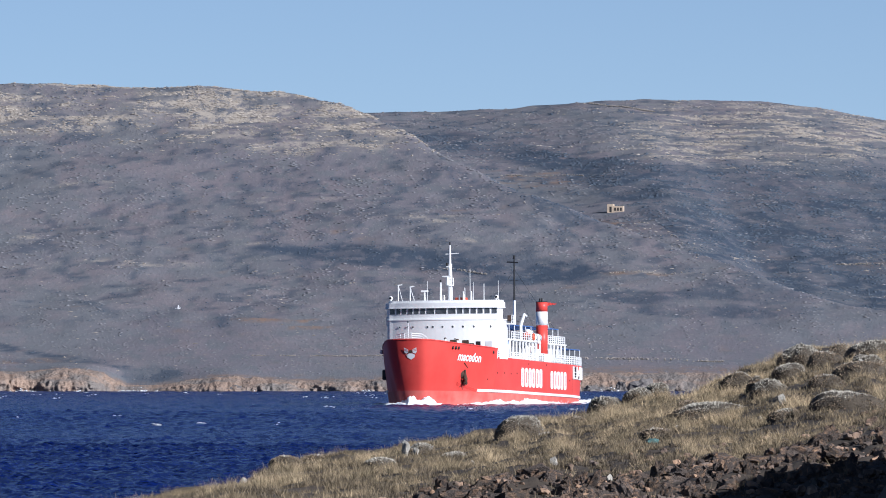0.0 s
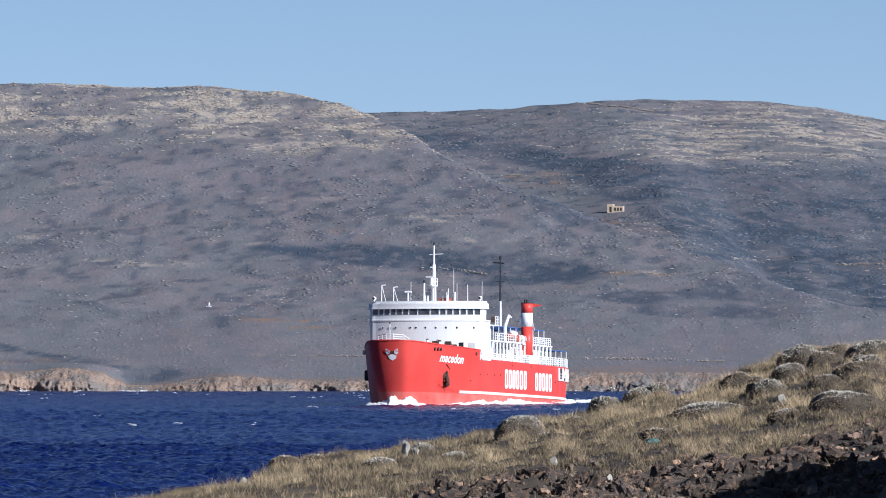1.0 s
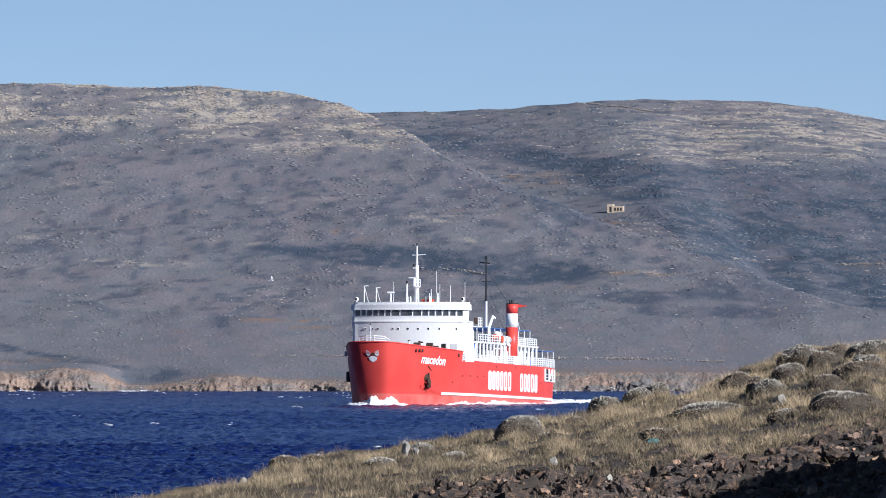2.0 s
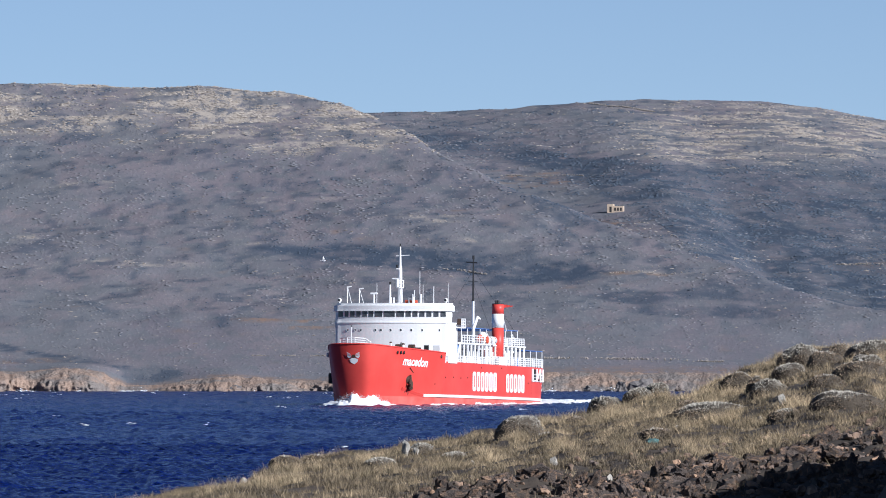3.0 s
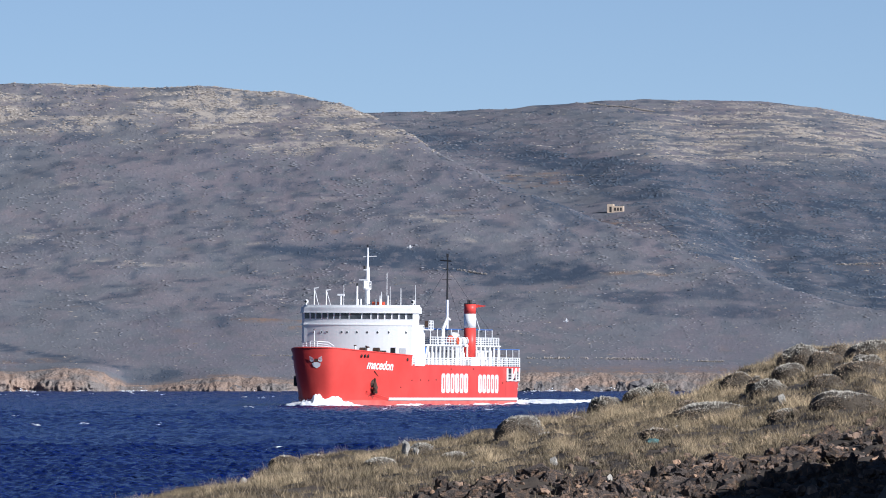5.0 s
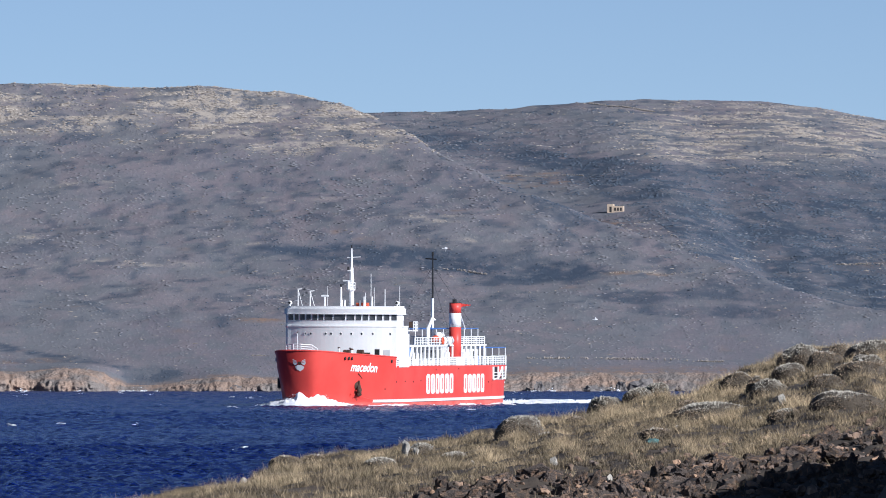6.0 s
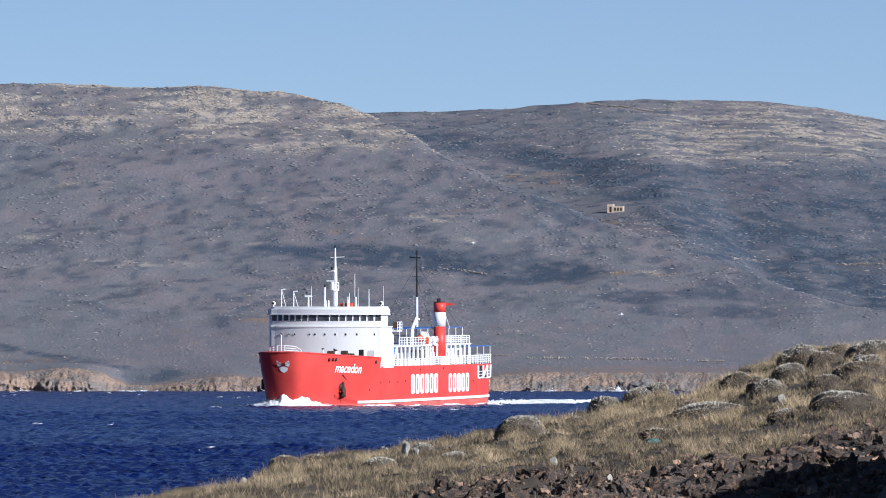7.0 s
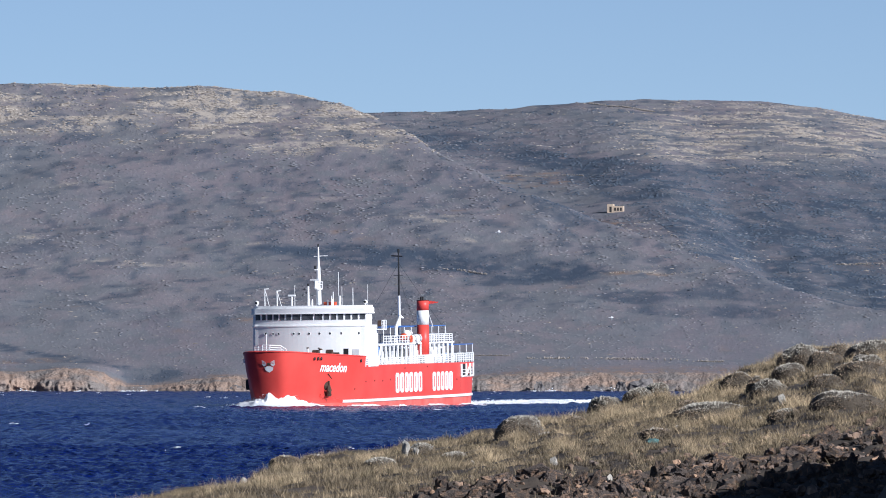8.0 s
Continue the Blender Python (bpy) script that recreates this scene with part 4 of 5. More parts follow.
    for yy, top, r0, kind in ((-6.8, 2.25, 0.05, "bracket"), (-5.15, 2.0, 0.05, "bracket"), (-3.14, 1.5, 0.09, "scanner"), (-2.75, 2.7, 0.025, "whip"), (-0.92, 2.6, 0.11, "pole"), (2.2, 1.3, 0.06, "whip"), (2.42, 1.8, 0.045, "whip"), (3.15, 4.3, 0.032, "whip"), (3.3, 1.3, 0.11, "whip"), (3.6, 2.5, 0.025, "whip"), (5.06, 2.3, 0.045, "whip"), (7.05, 2.7, 0.025, "whip")):
        a = part("antenna", b_tube((x, yy, 13.25), (x, yy, 13.25 + top), r0 * 1.3, r0, 6), M_WHITE, roof)
        if kind == "bracket":
            part("antenna_head", b_tube((x, yy - 0.05, 13.2 + top), (x, yy + 0.55, 13.3 + top), 0.09, 0.07, 6), M_WHITE, a)
            part("antenna_stay", b_tube((x, yy + 0.6, 13.25), (x, yy + 0.05, 13.1 + top), 0.035, seg=5), M_WHITE, a)
        if kind == "scanner":
            part("antenna_head", b_box(x - 0.1, x + 0.1, yy - 0.5, yy + 0.5, 13.0 + top, 13.25 + top, 0.04), M_WHITE, a)
        if kind == "pole":
            part("antenna_head", b_tube((x, yy, 13.2 + top), (x, yy, 13.55 + top), 0.13, seg=8), M_BLACK, a)
    for y in (-7.6, 7.0):
        s = part("searchlight", b_ball((-0.6, y, 13.72), 0.29), M_WHITE, roof, "white searchlight on the wheelhouse roof")
        part("searchlight_lens", b_tube((-0.42, y, 13.72), (-0.26, y, 13.72), 0.17, seg=12), M_BLACK, s)
        part("searchlight_stand", b_tube((-0.6, y, 13.2), (-0.6, y, 13.5), 0.09, seg=8), M_WHITE, s)
    part("roof_box", b_box(-3.2, -2.2, 0.9, 2.4, 13.28, 13.75, 0.04), M_ORANGE, roof, "orange red life jacket box on the roof")
    for y in (-0.9, -0.5, 1.6, 2.2):
        part("roof_lamp", b_tube((-1.8, y, 13.25), (-1.8, y, 14.1), 0.12, 0.09, 8), M_WHITE, roof)

    # passenger decks behind the bridge
    lower = part("deckhouse", b_box(-33, -3.202, -6.2, 6.2, 5.35, 8.02), M_WHITE, ship, "white deckhouse behind the bridge")
    for x in np.arange(-31.5, -8, 2.2):
        for side in (1, -1):
            f = part("window", b_box(x - 0.72, x + 0.72, side * 6.17, side * 6.24, 6.0, 7.6, 0.02), M_WHITE, lower)
            part("pane", b_box(x - 0.62, x + 0.62, side * 6.15, side * 6.26, 6.1, 7.5), M_GLASS, f, "dark cabin window pane")
    part("upper_deck", b_box(-20, -3.5, -7.9, 7.9, 8.0, 8.22, 0.03), M_WHITE, ship)
    part("boat_deck", b_box(-41.5, -20.004, -7.0, 7.0, 8.0, 8.2, 0.03), M_WHITE, ship)
    first = None
    for x in np.arange(-5.2, -20.2, -1.85):
        for side in (1, -1):
            m = Matrix.Translation((x, side * 7.72, 5.35))
            if first is None:
                first = part("deck_pillar", b_box(-0.16, 0.16, -0.1, 0.1, 0, 2.66, 0.03), M_WHITE, ship)
                first.matrix_basis = m
            else:
                share("deck_pillar", first, ship, m)
    for x in np.arange(-22, -41, -2.1):
        for side in (1, -1):
            share("deck_pillar", first, ship, Matrix.Translation((x, side * 6.85, 5.35)))
    brace = part("deck_brace", b_tube((-3.3, 7.72, 5.5), (-4.9, 7.72, 8.0), 0.16, seg=6), M_WHITE, ship)
    part("side_awning", b_box(-4.6, -3.4, 7.55, 7.62, 6.2, 7.9), M_BLUE, ship, "blue canvas side screen")
    for side in (1, -1):
        railing(ship, [(2.0, side * 7.72, 5.4), (-20, side * 7.75, 5.4)], 1.0, 4, 1.2, 0.05)
        railing(ship, [(-20, side * 7.75, 5.4), (-41, side * 7.75, 5.4), (-46.5, side * 7.4, 5.4), (-51.2, side * 6.75, 5.4), (-54.4, side * 5.9, 5.4)], 1.15, 4, 1.2, 0.05)
        railing(ship, [(-6.2, side * 7.7, 8.2), (-19.9, side * 7.7, 8.2)], 1.0, 3, 1.2, 0.045)
        railing(ship, [(-20, side * 6.85, 8.2), (-41, side * 6.85, 8.2)], 1.0, 4, 1.2, 0.045)
    railing(ship, [(-54.4, -5.9, 5.4), (-54.4, 5.9, 5.4)], 1.15, 4, 1.2, 0.05)
    railing(ship, [(-41.2, -6.8, 8.2), (-41.2, 6.8, 8.2)], 1.0, 4, 1.2, 0.045)
    canopy(ship, -12.5, -41.4, 5.9, 10.35, 8.2)
    canopy(ship, -41.6, -54.0, 6.0, 7.75, 5.35)
    aft = part("aft_house", b_box(-40.6, -33.002, -6.0, 6.0, 5.35, 8.0), M_WHITE, ship, "white aft deckhouse")
    for x in (-35.2, -38.6):
        part("aft_window", b_box(x - 0.3, x + 0.3, 5.97, 6.03, 6.3, 7.3), M_GLASS, aft, "dark narrow window")
    part("stacked_gear", b_box(-47, -43, 1.0, 4.6, 5.35, 6.6, 0.1), M_BLUE, ship, "blue covered gear on the aft deck")
    part("funnel_box", b_box(-29.0, -25.2, 5.9, 7.78, 5.35, 6.6, 0.05), M_WHITE, ship, "white casing at the foot of the funnel")
    for x in (-30.5, -22.2, -23.4):
        part("vent", b_tube((x, 7.1, 5.35), (x, 7.1, 7.2), 0.22, seg=10), M_WHITE, ship, "white deck vent")
    # liferafts, lifebuoy, davit
    for x, y, z in ((-21.6, 7.0, 8.75), (-23.8, 7.0, 8.75), (-22.2, 6.2, 9.35)):
        bm = b_tube((x - 0.95, y, z), (x + 0.95, y, z), 0.55, seg=16)
        bmesh.ops.bevel(bm, geom=[e for e in bm.edges if abs(e.verts[0].co.x - e.verts[1].co.x) < 0.01], offset=0.15, segments=2, affect='EDGES')
        r = part("liferaft", bm, M_WHITE, ship, "white liferaft canister in its cradle", True)
        part("raft_strap", b_ring((x, y, z), 0.56, 0.04, 'X'), M_BLACK, r)
        part("raft_cradle", b_box(x - 0.5, x + 0.5, y - 0.4, y + 0.4, z - 0.6, z - 0.4), M_WHITE, r)
    part("lifebuoy", b_ring((-18.6, 7.78, 8.75), 0.38, 0.13, 'Y'), M_ORANGE, ship, "orange lifebuoy on the rail")
    part("rescue_boat", b_ball((-19.2, 6.6, 8.95), 0.62, squash=(1.3, 0.9, 0.9)), M_ORANGE, ship, "orange rescue float", True)
    bm = bmesh.new()
    b_tube((-13.6, 7.2, 8.2), (-13.6, 7.2, 10.3), 0.26, 0.22, 8, bm)
    b_tube((-13.6, 7.2, 10.2), (-15.7, 7.2, 11.75), 0.24, 0.2, 8, bm)
    b_tube((-15.7, 7.2, 11.75), (-16.2, 7.4, 11.5), 0.16, 0.14, 8, bm)
    part("davit", bm, M_WHITE, ship, "white boat davit")
    # funnel
    fx, fy = -27.0, 6.95
    fun = part("funnel", b_tube((fx, fy, 6.4), (fx, fy, 10.52), 0.79, seg=24), M_RED, ship, "red funnel with a white band", True)
    part("funnel_band", b_tube((fx, fy, 10.52), (fx, fy, 12.38), 0.795, seg=24), M_WHITE, fun, "white band", True)
    part("funnel_top", b_tube((fx, fy, 12.38), (fx, fy, 13.75), 0.79, seg=24), M_RED, fun, "", True)
    part("funnel_rim", b_ring((fx, fy, 13.72), 0.78, 0.06, 'Z', seg=24), M_BLACK, fun)
    for dx in (-0.28, 0.32):
        part("exhaust_pipe", b_tube((fx + dx, fy - 0.1 + dx * 0.7, 13.5), (fx + dx, fy - 0.1 + dx * 0.7, 14.2), 0.17, seg=10), M_BLACK, fun, "black exhaust pipe")
    part("funnel_stay", b_tube((fx - 1.2, fy, 13.1), (fx - 6.6, fy - 0.6, 10.2), 0.085, seg=5), M_WHITE, fun)
    bm = bmesh.new()
    for i in range(6):
        b_box(fx - 0.2 - i * 0.15, fx - 0.28 - i * 0.15, fy + 0.78 + 0.17 * i, fy + 0.97 + 0.17 * i, 13.2 + 0.03 * i + 0.04 * (i % 2), 13.62 - 0.03 * i + 0.04 * (i % 2), 0, bm)
    part("pennant", bm, M_RED, fun, "small red pennant blowing aft")
    # tall signal pole
    pole = part("signal_pole", b_tube((-38.3, 0.4, 8.2), (-38.3, 0.4, 14.3), 0.2, 0.17, 8), M_WHITE, ship, "tall pole, white below and black above")
    part("pole_top", b_tube((-38.3, 0.4, 14.3), (-38.3, 0.4, 20.1), 0.14, 0.09, 8), M_BLACK, pole, "black upper pole")
    part("pole_arm", b_tube((-38.3, -0.6, 19.6), (-38.3, 0.95, 19.5), 0.09, seg=6), M_BLACK, pole)
    part("pole_lamp", b_tube((-38.3, 0.4, 20.0), (-38.3, 0.4, 20.5), 0.16, seg=8), M_BLACK, pole)
    part("pole_spar", b_tube((-38.3, -0.3, 17.0), (-38.3, 1.0, 17.0), 0.04, seg=5), M_BLACK, pole)
    for y in (-5.6, 5.6):
        part("pole_stay", b_tube((-38.3, 0.4, 18.6), (-41.0, y, 10.1), 0.018, seg=4), M_BLACK, pole, "thin wire stay")
    part("pole_stay", b_tube((-38.3, 0.4, 16.8), (-29.0, 5.4, 10.1), 0.018, seg=4), M_BLACK, pole, "thin wire stay")
    # openings at the stern quarter: dark sheets painted for their shade, with white frames
    for side in (1, -1):
        for i, x in enumerate((-42.9, -45.9, -48.9, -51.9)):
            a, b = x + 1.4, x - 1.4
            out = [(p, side * (half(p, 4.3) + 0.03)) for p in (a, b)]
            bm = bmesh.new()
            vs = [bm.verts.new((p[0], p[1], z)) for p, z in ((out[0], 3.5), (out[1], 3.5), (out[1], 5.15), (out[0], 5.15))]
            bm.faces.new(vs if side < 0 else vs[::-1])
            op = part("stern_opening", bm, M_SHADE, ship, "dark sheet for the shade in an opening of the stern quarter")
            bm = bmesh.new()
            o2 = [(p[0], p[1] + side * 0.05) for p in out]
            b_tube((*o2[0], 3.5), (*o2[0], 5.2), 0.15, seg=6, bm=bm)
            b_tube((*o2[0], 3.5), (*o2[1], 5.15) if i % 2 else (*o2[1], 3.6), 0.12, seg=6, bm=bm)
            for z in (3.5, 4.0, 4.4):
                b_tube((*o2[0], z), (*o2[1], z), 0.05, seg=6, bm=bm)
            part("opening_frame", bm, M_WHITE, op, "white steel frame and rails")
    part("stern_mark", b_box(-54.72, -54.64, 2.6, 5.2, 2.2, 2.9), M_WHITE, ship)
    return ship


ship = build_ferry()


# ---- the headland in front ----
def land_z(X, Y, detail=True):
    """Low ground by the camera that climbs to a rounded brow and falls to the sea behind it and on its left."""
    crest = np.interp(X, [-14, -8.5, -6.8, -5.3, -3.64, -3.2, -2.84, -1.34, 0.36, 2.06, 3.66, 4.36, 5.46, 6.16, 6.86, 7.84, 14, 40], [-1.5, 1.3, 2.05, 2.58, 2.84, 2.98, 3.26, 3.46, 3.72, 4.02, 4.33, 4.45, 4.90, 5.12, 5.26, 5.38, 5.9, 6.6])
    t = (Y - 116) / 74
    near = 3.25 - 4.5 * smooth(-5.5, -16, X)
    rise = np.clip(t, 0, 1)
    z = near + (crest - near) * np.where(t < 1, 0.25 * rise + 0.75 * rise ** 1.15, 1 - 1.6 * smooth(1, 2.0, t))
    z = z - 4.0 * smooth(196, 250, Y)
    # an unseen rocky rise beside the view, added to shade the ledge
    shade_bank = smooth(4.9, 8.2, X - 0.09 * (Y - 118)) * smooth(86, 100, Y) * (1 - smooth(131, 148, Y))
    z = z + shade_bank * 3.0
    if detail:
        z = z - 0.05 * smooth(2.0, -1.0, X)
        z = z + (fbm(X / 1.6, Y / 3.0, 4, 6) - 0.5) * 0.22 + (fbm(X / 0.35, Y / 0.5, 2, 8) - 0.5) * 0.05 + (fbm(X / 0.6, Y / 1.8, 2, 14) - 0.5) * 0.25
        z = z + stony(X, Y) * (0.5 - np.abs(fbm(X / 0.5, Y / 1.0, 3, 27) - 0.5) * 5) * 0.13
    return z


def stony(X, Y):
    """Where bare rock takes over from the turf: the ledge below the slope."""
    e = (fbm(X / 1.1, Y / 5, 3, 66) - 0.5)
    limit = np.interp(X, [-3, -1.2, -0.3, 0.9, 2.4, 3.3, 4.0, 5.8, 7], [122, 130, 139, 143, 143, 145, 148, 153, 156])
    return smooth(-2.5, 2.5, limit - Y + e * 14)


def build_headland():
    xs = np.concatenate([np.linspace(-60, -13, 24), np.arange(-12.5, -8, 0.5), np.arange(-8, 9.5, 0.13), np.arange(9.5, 20, 0.5), np.linspace(20, 70, 20)])
    ys = np.concatenate([np.linspace(-70, 95, 40), np.arange(96, 112, 0.8), np.arange(112, 200, 0.3), np.linspace(200.5, 262, 40)])
    X, Y = np.meshgrid(xs, ys)
    tagged(sheet("headland", X, Y, land_z(X, Y), M_EARTH), "rough brown stony ground sloping down to the sea", "headland", kind="structure")


build_headland()


def on_land(n, seed, y0=117.0, y1=193.0, wide=0.0445):
    r = np.random.RandomState(seed)
    y = y0 + (y1 - y0) * r.rand(n)
    x = (r.rand(n) * 2 - 1) * y * wide
    return x, y, r


SHRUBS = ((6.55, 191, 0.84, 0.24, 0), (6.91, 187.4, 0.44, 0.2, 1), (7.45, 185.9, 0.93, 0.26, 0), (6.24, 187.1, 0.78, 0.3, 0), (6.57, 184.0, 0.62, 0.26, 1), (5.79, 179.9, 0.58, 0.24, 0),
          (6.87, 175.0, 1.0, 0.26, 1), (5.11, 185.3, 0.66, 0.24, 1), (5.39, 176.2, 0.67, 0.24, 0), (6.13, 171.7, 0.6, 0.24, 1), (6.08, 161.3, 1.05, 0.24, 0), (4.39, 174.4, 1.45, 0.26, 0),
          (2.88, 190.5, 0.66, 0.33, 0), (3.47, 190.5, 0.56, 0.31, 0), (3.80, 191, 0.50, 0.33, 0), (1.27, 177.4, 0.76, 0.36, 0), (-1.0, 169.9, 0.54, 0.16, 0), (-0.37, 178.3, 0.46, 0.15, 0), (0.19, 170.6, 0.48, 0.14, 0),
          (5.29, 180.6, 0.36, 0.2, 1), (7.1, 179.5, 0.5, 0.2, 0), (1.75, 175.5, 0.5, 0.12, 0), (5.0, 187.5, 0.3, 0.2, 1), (-2.75, 188.5, 0.55, 0.16, 1), (-2.25, 189.0, 0.4, 0.13, 1), (2.3, 184.0, 0.4, 0.14, 1), (4.2, 183.0, 0.42, 0.15, 1), (3.3, 165.0, 0.5, 0.13, 1), (5.2, 163.0, 0.55, 0.14, 1))


def clear_of_shrubs(x, y):
    ok = np.ones(len(x), bool)
    for sx, sy, w, h, b in SHRUBS:
        ok &= ((x - sx) / (w * 0.48)) ** 2 + ((y - sy + w * 0.35) / (w * 0.8)) ** 2 > 1
    return ok


def build_turf():
    # heath thickens towards the rocks and low on the slope
    heathy = lambda x, y: np.clip(smooth(0.47, 0.58, fbm(x / 0.8, y / 6, 3, 81)) + 0.75 * stony(x, y - 9) + 0.9 * smooth(4.0, 1.0, x) * smooth(163, 147, y), 0, 1)
    # dry grass in tufts
    x, y, r = on_land(34000, 41, 128)
    patch = fbm(x / 0.45, y / 4.5, 3, 71)
    keep = (r.rand(len(x)) < smooth(0.34, 0.56, patch) * (1 - 0.92 * heathy(x, y))) & (r.rand(len(x)) > stony(x, y) * 1.06) & clear_of_shrubs(x, y)
    x, y, patch = x[keep], y[keep], patch[keep]
    k = 50
    tuft = (0.45 + 0.55 * r.rand(len(x))) * (0.5 + 0.8 * smooth(0.4, 0.65, patch))
    lean_x = 0.03 * r.randn(len(x))
    x, y, big, lx = np.repeat(x, k), np.repeat(y, k), np.repeat(tuft, k), np.repeat(lean_x, k)
    x, y = x + r.randn(len(x)) * 0.055 + lx, y + r.randn(len(x)) * 0.1
    stalk = r.rand(len(x)) < 0.03
    h = (0.05 + 0.21 * r.rand(len(x)) ** 1.3) * big + stalk * 0.10 * r.rand(len(x))
    v, f = slivers(np.stack([x, y, land_z(x, y) - 0.015], -1), h, 0.004 + 0.0045 * r.rand(len(x)), 0.35 + 0.62 * r.rand(len(x)), 42)
    tagged(new("grass", mesh_of("grass", v, f, M_GRASS, False)), "dry straw-coloured grass in tufts", "grass", kind="stuff")
    # low bushy heath between: small domed bushes with dark gaps
    x, y, r = on_land(28000, 43, 126)
    lump = fbm(x / 0.3, y / 2.2, 3, 83)
    keep = (r.rand(len(x)) < np.maximum(heathy(x, y), 0.5) * smooth(0.24, 0.42, lump)) & (r.rand(len(x)) > stony(x, y) * 0.88) & clear_of_shrubs(x, y)
    x, y = x[keep], y[keep]
    k = 25
    wide = np.repeat(0.035 + 0.06 * r.rand(len(x)) ** 1.5, k)
    x, y = np.repeat(x, k), np.repeat(y, k)
    q, a = np.sqrt(r.rand(len(x))), r.rand(len(x)) * 6.283
    x, y = x + q * wide * np.cos(a), y + q * wide * 1.3 * np.sin(a)
    h = wide * (0.5 + 1.5 * (1 - q * q)) * (0.6 + 0.6 * r.rand(len(x)))
    v, f = slivers(np.stack([x, y, land_z(x, y) - 0.01], -1), h, 0.007 + 0.010 * r.rand(len(x)), 0.2 + 0.6 * r.rand(len(x)), 44)
    tagged(new("heath", mesh_of("heath", v, f, M_HEATH, False)), "brown dwarf heath in small bushes between the grass", "heath", kind="stuff")


build_turf()


def cushion(x, y, wide, high, brown, seed):
    """A thorny cushion shrub: a dense dome, bristling with short twigs."""
    r = np.random.RandomState(seed)
    z = float(land_z(np.array([x]), np.array([y]))[0])
    shrub = new("cushion_shrub")
    shrub.matrix_basis = pose(x, y, z - 0.04)
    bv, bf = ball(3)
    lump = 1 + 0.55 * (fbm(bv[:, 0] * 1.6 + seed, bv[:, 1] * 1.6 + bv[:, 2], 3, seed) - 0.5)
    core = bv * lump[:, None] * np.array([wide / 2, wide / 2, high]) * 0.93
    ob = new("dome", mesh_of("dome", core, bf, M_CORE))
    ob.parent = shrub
    n = int(24000 * wide * max(high, 0.25))
    a, e = r.rand(n) * 2 * np.pi, np.arcsin(r.rand(n))
    d = np.stack([np.cos(a) * np.cos(e), np.sin(a) * np.cos(e), np.sin(e)], -1)
    l2 = 1 + 0.55 * (fbm(d[:, 0] * 1.6 + seed, d[:, 1] * 1.6 + d[:, 2], 3, seed) - 0.5)
    root = d * l2[:, None] * np.array([wide / 2, wide / 2, high]) * 0.9
    ln = 0.006 + 0.014 * r.rand(n)
    tip = root + (d + r.randn(n, 3) * 0.45) * ln[:, None]
    side = np.cross(d, r.randn(n, 3))
    side /= np.linalg.norm(side, axis=1)[:, None] + 1e-6
    w = side * (0.0036 + 0.0042 * r.rand(n))[:, None]
    v = np.stack([root - w, root + w, tip + w * 0.6, tip - w * 0.6], 1).reshape(-1, 3)
    # twigs that point up get the pale, lit colour
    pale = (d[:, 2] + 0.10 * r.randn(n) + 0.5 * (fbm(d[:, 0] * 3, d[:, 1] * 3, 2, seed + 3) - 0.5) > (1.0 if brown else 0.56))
    for name, pick, material in (("thorn_cover", ~pale, M_TWIG_BROWN), ("pale_tip_cover", pale, M_TWIG_LIT)):
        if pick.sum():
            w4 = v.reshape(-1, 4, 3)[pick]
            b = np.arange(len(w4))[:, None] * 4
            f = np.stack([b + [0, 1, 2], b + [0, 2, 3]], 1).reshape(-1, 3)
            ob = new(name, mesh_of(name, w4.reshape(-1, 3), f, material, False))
            ob.parent = shrub
            tagged(ob, kind="stuff")
    tagged(shrub, "brown thorny cushion shrub in the grass" if brown else "grey thorny cushion shrub in the grass, its top twigs coloured as lit", "shrub", "cushion shrubs on the headland")


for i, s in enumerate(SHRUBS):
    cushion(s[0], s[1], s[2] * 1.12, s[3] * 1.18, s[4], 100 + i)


def rock_mesh(seed, material, level=2):
    """A broken, weathered block with pitted faces."""
    r = np.random.RandomState(seed)
    v, f = ball(level)
    q = np.sign(v) * np.abs(v) ** 0.75
    for _ in range(6):
        n = r.randn(3)
        n /= np.linalg.norm(n)
        d = q @ n
        lim = 0.5 + 0.4 * r.rand()
        q = q - np.clip(d - lim, 0, None)[:, None] * n
    for k, a in ((1.7, 0.55), (4.0, 0.42), (9.0, 0.3)):
        m = fbm(v[:, 0] * k + seed, v[:, 1] * k + v[:, 2] * k * 0.7, 2, seed) + fbm(v[:, 2] * k, v[:, 0] * k * 0.6 - v[:, 1] * k, 2, seed + 5) - 1
        q = q * (1 + a * m[:, None])
    if level > 2:
        m = fbm(v[:, 0] * 6 + seed, v[:, 1] * 6 + v[:, 2] * 5, 2, seed + 9) - 0.5
        q = q * (1 + 0.9 * np.where(m < 0, m, 0.3 * m)[:, None])
    return mesh_of("rock", q, f, material, False)


